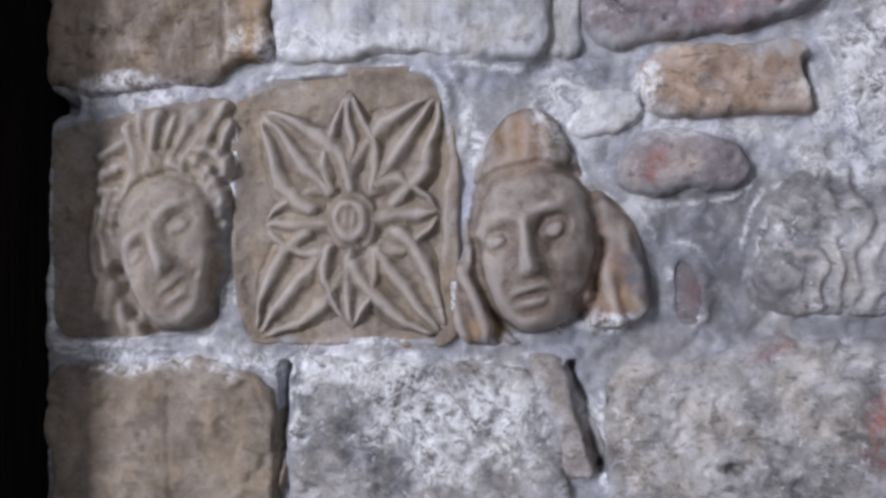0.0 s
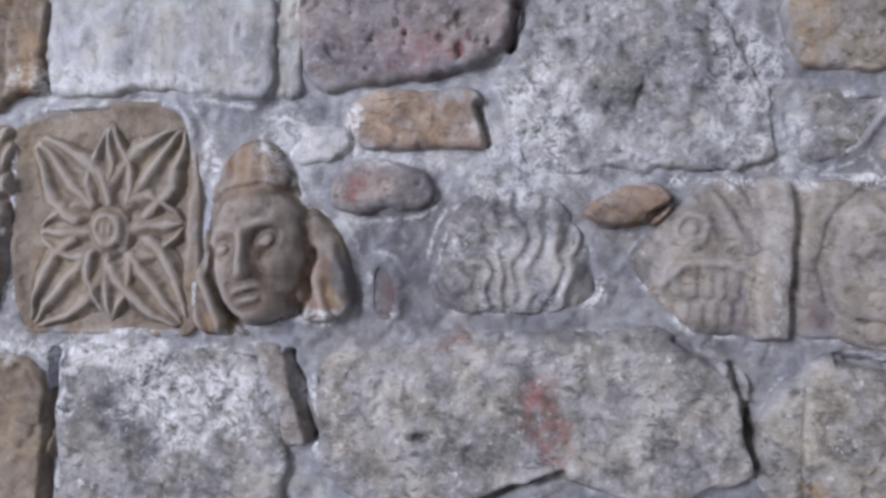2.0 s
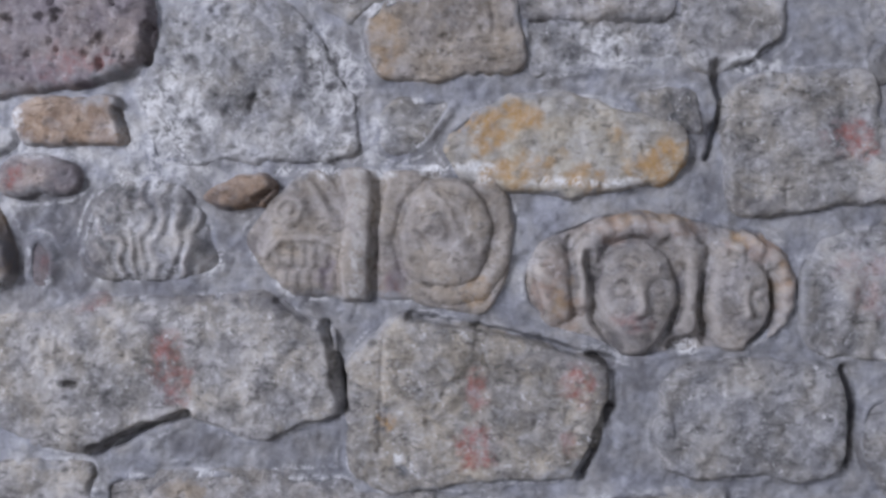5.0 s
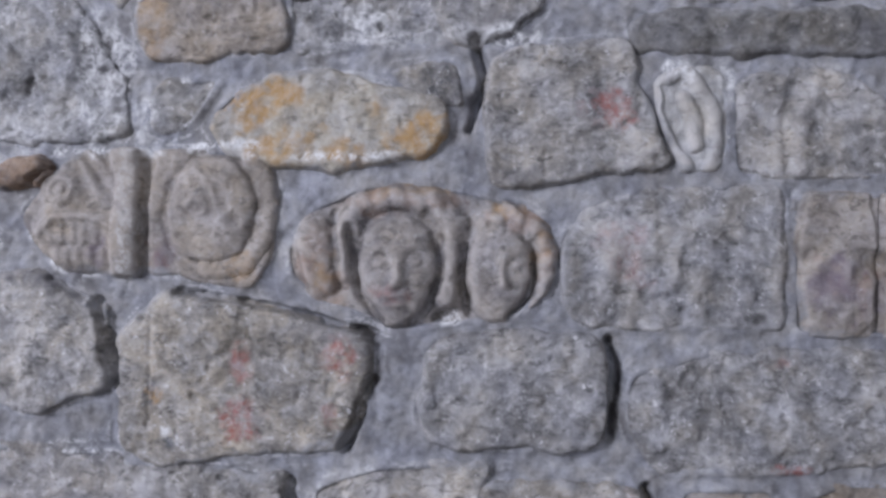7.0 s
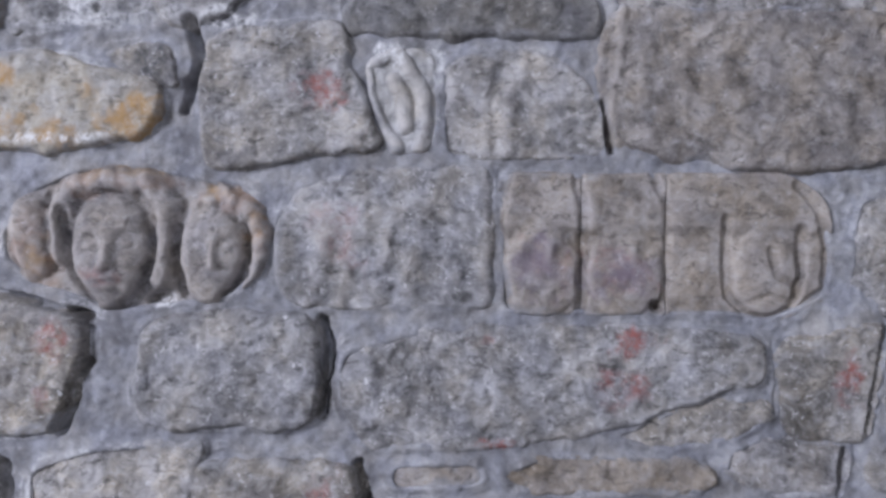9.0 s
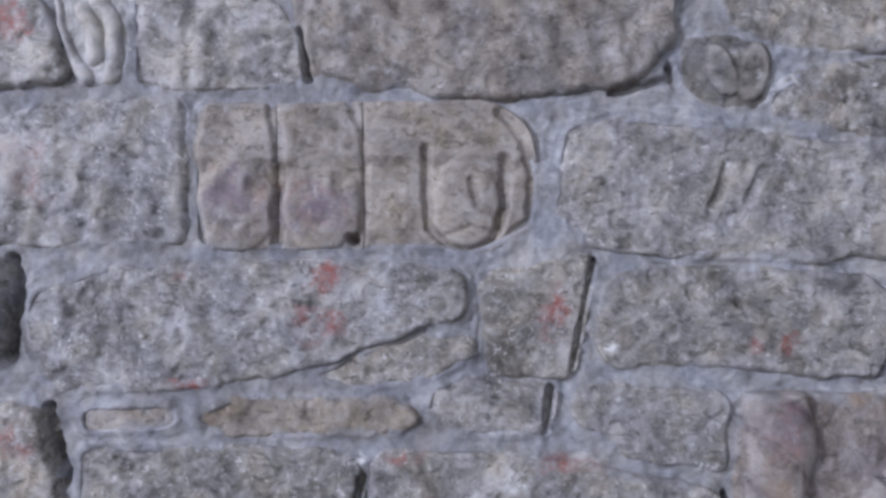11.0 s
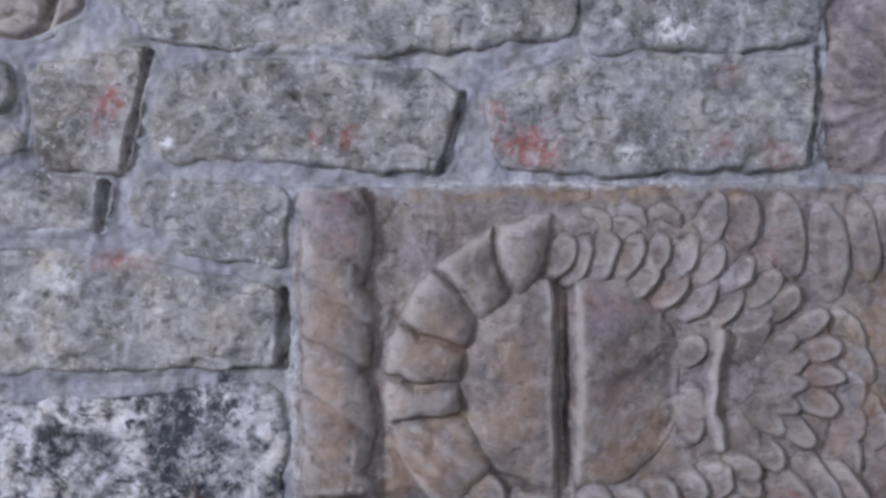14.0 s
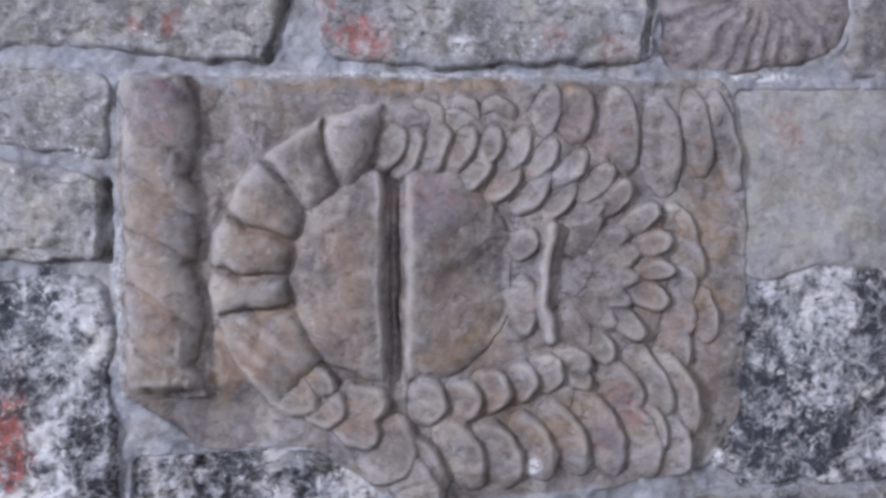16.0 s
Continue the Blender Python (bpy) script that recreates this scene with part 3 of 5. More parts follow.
for line in ([(1.107, -0.223), (1.107, -0.37), (1.107, -0.449)], [(2.232, -0.302), (2.221, -0.366)], [(2.236, -0.291), (2.231, -0.391)], [(3.124, -0.199), (3.176, -0.184), (3.249, -0.179)], [(0.007, -0.369), (0.04, -0.453)]):
    gap(line, 0.009, 0.004)
for line in ([(0.074, -0.376), (0.067, -0.442)], [(2.896, -0.307), (2.906, -0.38), (2.901, -0.442)], [(2.768, -0.528), (2.794, -0.576)], [(2.213, -0.322), (2.24, -0.408)], [(1.305, 0.443), (1.313, 0.388)]):
    gap(line, 0.009, 0.004)


# ---- shallow carving on plain stones ----
def fluted(x, z, d):
    return 0.0025 * np.sin(x / 0.0125 + 5 * vnoise(x, z, 0.12, 60)) * smooth(vnoise(x, z, 0.2, 61), -0.6, 0.3)


def notches(x, z, d):
    h = 0
    for line in ([(3.377, -0.098), (3.339, -0.188)], [(3.443, -0.109), (3.413, -0.167)]):
        h = h - 0.008 * smooth(near_line(line, x, z), 0.014, 0.002)
    return h


# ---- plain stones of the wall, course by course ----
def plain(poly, mat, **more):
    return stone("stone", poly, mat, wall, **more)

# uppermost course
plain([(-0.48, 0.468), (-0.162, 0.46), (-0.155, 0.233), (-0.211, 0.22), (-0.223, 0.19), (-0.356, 0.187), (-0.476, 0.191)], BROWN, proud=0.012, edge=0.014)
plain([(-0.149, 0.46), (0.223, 0.45), (0.229, 0.222), (0.074, 0.239), (-0.053, 0.232), (-0.138, 0.225)], PALE, proud=0.008)
plain([(0.236, 0.449), (0.277, 0.448), (0.273, 0.237), (0.234, 0.224)], PALE, proud=0.004, edge=0.008)
plain([(0.275, 0.612), (0.613, 0.625), (0.633, 0.386), (0.607, 0.297), (0.531, 0.273), (0.326, 0.242), (0.282, 0.286)], PURPLE, proud=0.02, edge=0.02, pit=2.6)
plain([(0.648, 0.43), (0.777, 0.446), (0.908, 0.44), (0.971, 0.343), (1.04, 0.246), (1.049, 0.145), (0.961, 0.125), (0.644, 0.117), (0.634, 0.189), (0.608, 0.243), (0.644, 0.321)], GREY, proud=0.0, rough=1.6)
plain([(0.651, 0.627), (0.93, 0.638), (0.935, 0.457), (0.776, 0.465), (0.651, 0.452)], GREY, proud=0.0)
plain([(0.957, 0.639), (1.155, 0.647), (1.122, 0.469), (1.03, 0.398), (0.963, 0.433)], GREY, proud=0.002)
plain([(1.058, 0.401), (1.101, 0.441), (1.358, 0.458), (1.367, 0.306), (1.1, 0.295), (1.076, 0.336)], BUFF, proud=0.008)
plain([(1.374, 0.445), (1.584, 0.453), (1.719, 0.427), (1.699, 0.346), (1.378, 0.306)], GREY, proud=-0.004, rough=1.8)
plain([(1.139, 0.613), (1.662, 0.601), (1.663, 0.428), (1.168, 0.418)], GREY, proud=0.004)
plain([(1.682, 0.601), (1.88, 0.596), (1.886, 0.391), (1.82, 0.344), (1.731, 0.322), (1.681, 0.348)], GREY, proud=0.006)
plain([(2.05, 0.56), (2.5, 0.565), (2.62, 0.54), (2.62, 0.42), (2.05, 0.41)], GREY, proud=0.0, rough=1.5)
plain([(2.054, 0.373), (2.281, 0.382), (2.517, 0.381), (2.564, 0.35), (2.551, 0.297), (2.421, 0.302), (2.205, 0.305), (2.061, 0.297)], DARK, proud=0.012, edge=0.014)
plain([(2.586, 0.528), (3.25, 0.529), (3.248, 0.355), (2.591, 0.347)], GREY, proud=0.006)
# course of the yellow stone
plain([(0.372, 0.209), (0.395, 0.231), (0.557, 0.232), (0.571, 0.215), (0.587, 0.154), (0.382, 0.15)], ORANGE, proud=0.016, edge=0.012)
plain([(0.344, 0.072), (0.36, 0.104), (0.397, 0.121), (0.456, 0.109), (0.505, 0.08), (0.487, 0.056), (0.398, 0.045), (0.351, 0.049)], PURPLE, proud=0.02, edge=0.022)
plain([(0.261, 0.135), (0.302, 0.173), (0.349, 0.166), (0.343, 0.135), (0.285, 0.117)], PALE, proud=0.002)
plain([(1.103, 0.243), (1.239, 0.25), (1.197, 0.18), (1.154, 0.142), (1.096, 0.144)], GREY, proud=0.0)
plain([(1.212, 0.15), (1.243, 0.202), (1.323, 0.25), (1.438, 0.264), (1.586, 0.231), (1.685, 0.206), (1.699, 0.143), (1.666, 0.101), (1.486, 0.07), (1.349, 0.08), (1.256, 0.107)], YELLOW, proud=0.014, edge=0.016)
plain([(1.569, 0.271), (1.709, 0.285), (1.73, 0.205), (1.693, 0.209), (1.609, 0.234)], GREY, proud=0.006)
plain([(1.776, 0.267), (1.831, 0.301), (2.039, 0.327), (2.076, 0.21), (2.103, 0.126), (2.131, 0.081), (1.974, 0.059), (1.832, 0.04), (1.786, 0.054), (1.776, 0.188)], GREY, proud=0.014, edge=0.014)
plain([(2.585, 0.357), (3.279, 0.347), (3.282, 0.15), (3.262, 0.107), (3.178, 0.054), (2.965, 0.04), (2.75, 0.048), (2.6, 0.076), (2.568, 0.159), (2.547, 0.224)], HEADS, proud=0.012, edge=0.02, carve=fluted)
plain([(3.313, 0.355), (3.927, 0.346), (3.92, 0.11), (3.498, 0.113), (3.393, 0.159)], GREY, proud=0.004)
plain([(3.453, 0.026), (3.547, 0.084), (3.922, 0.085), (3.929, -0.025), (3.886, -0.047), (3.651, -0.046), (3.471, -0.016)], GREY, proud=0.006, rough=1.5)
plain([(3.909, -0.033), (4.357, -0.027), (4.363, -0.251), (4.204, -0.268), (3.924, -0.276)], GREY, proud=0.01)
# carved course, plain ones
plain([(0.405, -0.046), (0.435, -0.049), (0.453, -0.095), (0.437, -0.142), (0.406, -0.126)], PURPLE, proud=0.004)
plain([(0.756, 0.055), (0.79, 0.072), (0.862, 0.085), (0.888, 0.073), (0.863, 0.041), (0.8, 0.028), (0.763, 0.041)], ORANGE, proud=0.022, edge=0.016)
plain([(3.068, -0.026), (3.178, -0.012), (3.44, -0.037), (3.63, -0.065), (3.864, -0.081), (3.908, -0.134), (3.896, -0.242), (3.701, -0.266), (3.542, -0.276), (3.145, -0.259), (3.052, -0.194)], GREY, proud=0.006, carve=notches)
# course below the carvings
plain([(-0.468, -0.215), (-0.177, -0.208), (-0.152, -0.248), (-0.135, -0.296), (-0.139, -0.527), (-0.464, -0.543)], CARVED, proud=0.012, edge=0.014)
plain([(-0.114, -0.2), (0.15, -0.193), (0.219, -0.211), (0.267, -0.341), (0.257, -0.507), (-0.115, -0.525)], GREY, proud=0.006)
plain([(0.225, -0.193), (0.274, -0.19), (0.314, -0.341), (0.271, -0.346)], BUFF, proud=0.012, edge=0.01)
plain([(0.316, -0.214), (0.5, -0.165), (0.871, -0.144), (1.01, -0.217), (1.029, -0.362), (0.944, -0.384), (0.852, -0.432), (0.724, -0.374), (0.543, -0.455), (0.422, -0.447), (0.322, -0.372)], GREY, proud=0.014, edge=0.02)
plain([(1.04, -0.27), (1.135, -0.182), (1.355, -0.214), (1.549, -0.272), (1.543, -0.371), (1.5, -0.478), (1.109, -0.516), (1.045, -0.484)], GREY, proud=0.016, edge=0.018)
plain([(1.656, -0.281), (1.724, -0.251), (1.984, -0.251), (2.012, -0.29), (2.012, -0.441), (1.973, -0.471), (1.671, -0.473), (1.648, -0.402)], GREY, proud=0.018, edge=0.02)
plain([(2.053, -0.332), (2.213, -0.285), (2.642, -0.277), (2.868, -0.294), (2.88, -0.381), (2.747, -0.409), (2.641, -0.453), (2.534, -0.491), (2.32, -0.51), (2.095, -0.51), (2.052, -0.428)], GREY, proud=0.01, edge=0.014)
plain([(2.582, -0.493), (2.747, -0.425), (2.875, -0.415), (2.906, -0.446), (2.832, -0.49), (2.683, -0.517)], GREY, proud=0.0)
plain([(2.908, -0.309), (3.115, -0.271), (3.098, -0.382), (3.07, -0.498), (2.927, -0.476), (2.912, -0.423)], GREY, proud=0.006)
plain([(2.81, -0.52), (2.906, -0.489), (3.054, -0.511), (3.027, -0.605), (2.884, -0.598), (2.808, -0.572)], GREY, proud=0.002)
plain([(3.146, -0.322), (3.228, -0.293), (3.626, -0.316), (3.685, -0.353), (3.667, -0.428), (3.641, -0.493), (3.143, -0.467), (3.123, -0.423)], GREY, proud=0.012, edge=0.012)
plain([(3.735, -0.353), (3.881, -0.295), (4.334, -0.288), (4.358, -0.336), (4.345, -0.488), (3.88, -0.497), (3.753, -0.475)], GREY, proud=0.01, edge=0.012)
# lower courses
plain([(-0.093, -0.516), (0.293, -0.494), (0.542, -0.481), (0.554, -0.711), (-0.087, -0.724)], GREY, proud=0.004)
plain([(0.567, -0.514), (0.793, -0.498), (1.057, -0.503), (1.063, -0.701), (0.572, -0.711)], GREY, proud=0.0)
plain([(0.661, -0.527), (0.778, -0.512), (0.79, -0.582), (0.781, -0.795), (0.66, -0.8)], BUFF, proud=0.006)
plain([(0.807, -0.531), (0.993, -0.517), (1.383, -0.541), (1.404, -0.769), (0.812, -0.794)], GREY, proud=0.004)
plain([(1.439, -0.561), (1.561, -0.519), (1.78, -0.505), (1.78, -0.534), (1.695, -0.757), (1.443, -0.768)], GREY, proud=0.0)
plain([(1.702, -0.584), (1.804, -0.544), (2.026, -0.542), (2.09, -0.571), (2.118, -0.799), (1.696, -0.802)], GREY, proud=0.012, edge=0.018)
plain([(2.151, -0.548), (2.326, -0.542), (2.337, -0.587), (2.152, -0.598)], BUFF, proud=0.0)
plain([(2.361, -0.57), (2.449, -0.531), (2.747, -0.534), (2.797, -0.57), (2.746, -0.595), (2.427, -0.6)], BUFF, proud=0.002)
plain([(3.093, -0.506), (3.33, -0.519), (3.363, -0.551), (3.356, -0.667), (3.225, -0.653), (3.082, -0.581)], GREY, proud=0.004)
plain([(2.15, -0.622), (2.64, -0.633), (2.682, -0.675), (2.662, -0.884), (2.151, -0.883)], GREY, proud=0.006)
plain([(2.706, -0.638), (2.915, -0.628), (3.162, -0.683), (3.328, -0.702), (3.344, -0.738), (3.348, -0.843), (3.12, -0.848), (2.71, -0.847), (2.69, -0.748)], GREY, proud=0.01)
plain([(1.98, -0.923), (2.359, -0.912), (2.371, -1.274), (1.972, -1.261)], GREY)
plain([(2.388, -0.905), (2.788, -0.91), (2.782, -1.287), (2.38, -1.274)], GREY)
plain([(2.807, -0.92), (3.149, -0.894), (3.343, -0.892), (3.353, -0.97), (3.355, -1.305), (2.802, -1.288)], GRANITE, proud=0.006, rough=1.5)
plain([(4.52, -0.538), (4.817, -0.538), (5.105, -0.53), (5.12, -0.87), (4.817, -0.893), (4.69, -0.873), (4.571, -0.913), (4.548, -0.848)], SMOOTH, proud=0.003, rough=0.5, smear=0.3)
plain([(4.545, -0.918), (4.571, -0.915), (4.69, -0.88), (4.818, -0.899), (5.12, -0.877), (5.135, -1.308), (4.55, -1.304), (4.497, -1.258), (4.525, -1.176)], GRANITE, proud=0.004, rough=1.3)
plain([(3.383, -1.214), (3.722, -1.211), (3.843, -1.302), (3.856, -1.509), (3.369, -1.483)], GRANITE, proud=-0.004, rough=1.6)
plain([(3.89, -1.348), (4.196, -1.339), (5.136, -1.329), (5.147, -1.603), (3.888, -1.533)], GREY)

# ---- carving ----
def local(x, z, cx, cz, rx, rz, turn=0.0):
    """Coordinates that run from -1 to 1 across an ellipse, turned anticlockwise by degrees."""
    c, s = math.cos(radians(turn)), math.sin(radians(turn))
    u = (x - cx) * c + (z - cz) * s
    v = -(x - cx) * s + (z - cz) * c
    return u / rx, v / rz


def dome(x, z, cx, cz, rx, rz, turn=0.0, high=0.02, power=0.5):
    u, v = local(x, z, cx, cz, rx, rz, turn)
    return high * np.maximum(1 - u * u - v * v, 0) ** power


def groove(x, z, pts, width, depth):
    return -depth * smooth(near_line(pts, x, z), width, width * 0.15)


def bell(u, v):
    return np.exp(-(u * u + v * v))


# raised parts: a name, a height over the face, and the rectangle that it may fill
def leaf(name, cx, cz, rx, rz, turn, high, tip=0.3, vein=0.06, power=0.55):
    """A lobe, low at its root and high at the tip, to which u points."""
    def raised(x, z):
        u, v = local(x, z, cx, cz, rx, rz, turn)
        u = u + 0.05 * vnoise(x, z, 0.03, 97)
        v = v + 0.05 * vnoise(x, z, 0.03, 98)
        body = np.clip((1 - u * u - v * v) * 1.9, 0, 1) ** power
        h = 0.86 * high * body * (1 - tip + tip * np.clip(u, -1, 1)) - vein * high * body * smooth(np.abs(v), 0.14, 0.0) * smooth(u, 0.6, 0.0)
        return np.where(body > 0, h, -1.0)
    r = max(rx, rz)
    return name, raised, (cx - r, cx + r, cz - r, cz + r)


def ridge(name, pts, width, high, power=0.5):
    p = np.array(pts)
    (x0, z0), (x1, z1) = p.min(0) - width, p.max(0) + width

    def raised(x, z):
        d = near_line(pts, x, z) / width
        return np.where(d < 1, high * np.maximum(1 - d * d, 0) ** power, -1.0)
    return name, raised, (x0, x1, z0, z1)


def mask(x, z, cx, cz, rx, rz, turn=0.0, high=0.04, worn=1.0, taper=0.2, shift=0.0, lean=0.0):
    """A much worn oval boss with hollows, a ridge and a cross cut, set askew by shift and lean."""
    u, v = local(x, z, cx, cz, rx, rz, turn)
    wide = u * (1 + taper * smooth(v, 0.0, -1.0))
    body = np.maximum(1 - np.abs(wide) ** 2.3 - np.abs(v) ** 2.5, 0) ** 0.46
    inner = smooth(body, 0.2, 0.5) * worn
    c, n = math.cos(radians(lean)), math.sin(radians(lean))
    u, v = ((u - shift) * c + v * n), (-(u - shift) * n + v * c)
    h = body
    h = h - 0.36 * inner * bell((np.abs(u) - 0.4) / 0.25, (v - 0.16) / 0.17)
    ball = np.hypot((np.abs(u) - 0.44) / 0.2, (v - 0.15) / 0.1)
    h = h + inner * (0.27 * np.maximum(1 - ball * ball, 0) ** 0.6 - 0.05 * np.exp(-((ball - 1.1) / 0.18) ** 2) + 0.05 * np.exp(-((ball - 1.5) / 0.2) ** 2))
    h = h + 0.12 * inner * bell((np.abs(u) - 0.4) / 0.28, (v - 0.4) / 0.08)
    ridge_on = smooth(np.abs(u), 0.13 + 0.13 * smooth(v, 0.2, -0.25), 0.0) * smooth(v, -0.34, -0.22) * smooth(v, 0.5, 0.2)
    h = h + (0.1 + 0.22 * smooth(v, 0.3, -0.22)) * inner * ridge_on
    h = h - 0.09 * inner * bell((np.abs(u) - 0.34 - 0.25 * (-0.2 - v)) / 0.07, (v + 0.3) / 0.16)
    h = h - 0.13 * inner * bell(u / 0.27, (v + 0.5 + 0.3 * u * u) / 0.04)
    h = h + 0.1 * inner * (bell(u / 0.24, (v + 0.43) / 0.05) + bell(u / 0.2, (v + 0.58) / 0.06))
    h = h - 0.06 * inner * bell(u / 0.25, (v + 0.68) / 0.05) + 0.1 * inner * bell(u / 0.3, (v + 0.84) / 0.12)
    return high * h


def locks(x, z, cx, cz, turns, size, high, seed):
    """Tufts of strands that fan out from a centre line."""
    a = np.arctan2(z - cz, x - cx)
    r = np.hypot(x - cx, z - cz)
    return high * np.sin(a * turns + 4.2 * fbm(x, z, size * 0.9, seed, 2) + r / size * 1.2) * (0.6 + 0.4 * vnoise(x, z, 0.04, seed + 1))


def strands(x, z, lines, width, high):
    """Locks of hair: ridges along short curved lines."""
    h = np.zeros(x.shape)
    for n, pts in enumerate(lines):
        d = near_line(pts, x, z) / (width * (1 + 0.2 * math.sin(n * 2.1)))
        d = d + 0.12 * fbm(x, z, 0.02, 130 + n, 2)
        h = np.maximum(h, high * (1 + 0.25 * math.sin(n * 1.7)) * np.maximum(1 - d * d, 0) ** 0.9)
    return h


def head_a(x, z, d):
    face = mask(x, z, -0.286, -0.048, 0.0768, 0.1121, 8, 0.05, 1.0, 0.25, -0.05, 20)
    ring = smooth(face, 0.02, 0.006)
    hair = strands(x, z, ([(-0.362, 0.031), (-0.378, -0.012), (-0.367, -0.053)], [(-0.383, 0.027), (-0.396, -0.02), (-0.382, -0.068)], [(-0.401, 0.011), (-0.412, -0.033), (-0.4, -0.08)],
                          [(-0.398, 0.087), (-0.369, 0.107), (-0.34, 0.097)], [(-0.393, 0.059), (-0.359, 0.074), (-0.331, 0.053)], [(-0.397, 0.039), (-0.368, 0.039)]), 0.01, 0.018)
    hair = np.maximum(hair, strands(x, z, ([(-0.337, 0.142), (-0.331, 0.115), (-0.321, 0.087)], [(-0.31, 0.142), (-0.313, 0.107), (-0.318, 0.067)], [(-0.283, 0.134), (-0.3, 0.103), (-0.306, 0.067)],
                                           [(-0.255, 0.15), (-0.274, 0.111), (-0.288, 0.074)], [(-0.213, 0.158), (-0.245, 0.111), (-0.266, 0.075)], [(-0.357, 0.127), (-0.343, 0.097), (-0.332, 0.044)]), 0.0131, 0.021))
    hair = np.maximum(hair, strands(x, z, ([(-0.262, 0.083), (-0.23, 0.068), (-0.207, 0.019)], [(-0.25, 0.095), (-0.218, 0.091), (-0.202, 0.064)], [(-0.244, 0.06), (-0.225, 0.032), (-0.209, -0.007)],
                                           [(-0.206, 0.134), (-0.216, 0.107)], [(-0.342, 0.051), (-0.352, 0.026)], [(-0.287, 0.075), (-0.262, 0.053)]), 0.0115, 0.026))
    hair = np.maximum(hair, strands(x, z, ([(-0.344, -0.087), (-0.362, -0.123), (-0.366, -0.163)], [(-0.325, -0.119), (-0.345, -0.151), (-0.353, -0.175)], [(-0.363, -0.077), (-0.383, -0.108), (-0.389, -0.14)], [(-0.39, -0.084), (-0.4, -0.124)]), 0.0107, 0.012))
    mass = 0.55 * dome(x, z, -0.299, 0.044, 0.1075, 0.1229, 0, 0.024, 0.7)
    hair = mass + 0.6 * hair + 0.0028 * np.sin(np.arctan2(z - 0.004, x - -0.294) * 34 + 5 * fbm(x, z, 0.05, 14, 2)) * smooth(mass, 0.001, 0.006)
    base = -0.012 * smooth(z, -0.141, -0.174)
    edge = groove(x, z, [(-0.37, -0.076), (-0.356, -0.125), (-0.325, -0.164), (-0.268, -0.165), (-0.227, -0.13), (-0.216, -0.034)], 0.0125, 0.018)
    strand = 0.006 * np.sin((x - 0.9 * z) / 0.0065) * smooth(x, -0.219, -0.211)
    return np.maximum(face, hair * (0.4 + 0.6 * ring)) + base + edge + strand - 0.006


PETALS = [(-0.038, 0.178), (0.086, 0.176), (0.095, 0.014), (0.102, -0.162), (-0.036, -0.154), (-0.171, -0.167), (-0.16, -0.01), (-0.165, 0.155)]
ROSE_X, ROSE_Z = (-0.03, 0)


def rosette(x, z, d):
    rim = 0.012 * np.maximum(0.5 * smooth(d, 0.03, 0.0), smooth(x - 0.05 * z, 0.091, 0.1))
    return -0.011 + rim + 0.0015 * fbm(x, z, 0.03, 83, 3)


def petal(n):
    px, pz = PETALS[n]
    long = math.hypot(px - ROSE_X, pz - ROSE_Z)
    ux, uz = (px - ROSE_X) / long, (pz - ROSE_Z) / long
    broad = (0.05, 0.062, 0.07, 0.064, 0.05, 0.066, 0.062, 0.062)[n]
    high = (0.0, -0.002, -0.001, 0.002, 0.001, -0.003, -0.002, 0.002)[n]

    def raised(x, z):
        u = ((x - ROSE_X) * ux + (z - ROSE_Z) * uz) / long
        v = np.abs(-(x - ROSE_X) * uz + (z - ROSE_Z) * ux + 0.002 * vnoise(x, z, 0.04, 84))
        w = v / (broad * np.clip(np.sin(np.pi * np.clip(u, 0, 1) ** 0.8), 0.02, 1) ** 0.85)
        on = smooth(w, 1.1, 0.78) * smooth(u, 1.01, 0.9) * smooth(u, 0.14, 0.24)
        return np.where(on > 0, -0.012 + on * (0.0165 + high + 0.007 * np.cos(2.9 * np.pi * w) - 0.005 * u), -1.0)
    x0, x1 = sorted((px, ROSE_X))
    z0, z1 = sorted((pz, ROSE_Z))
    return "petal", raised, (x0 - 0.06, x1 + 0.06, z0 - 0.06, z1 + 0.06)


def rose_boss():
    def raised(x, z):
        r = np.hypot((x - ROSE_X) / 0.0374, (z - ROSE_Z) / 0.0455)
        h = -0.012 + 0.032 * np.maximum(1 - r ** 4, 0) ** 0.5 - 0.006 * np.exp(-((r - 0.72) / 0.1) ** 2)
        h = h - 0.004 * np.exp(-((r - 0.36) / 0.09) ** 2) - 0.003 * smooth(np.abs(x - ROSE_X), 0.004, 0.0) * smooth(r, 0.4, 0.3)
        return np.where(r < 1, h, -1.0)
    return "boss", raised, (ROSE_X - 0.05, ROSE_X + 0.05, ROSE_Z - 0.05, ROSE_Z + 0.05)


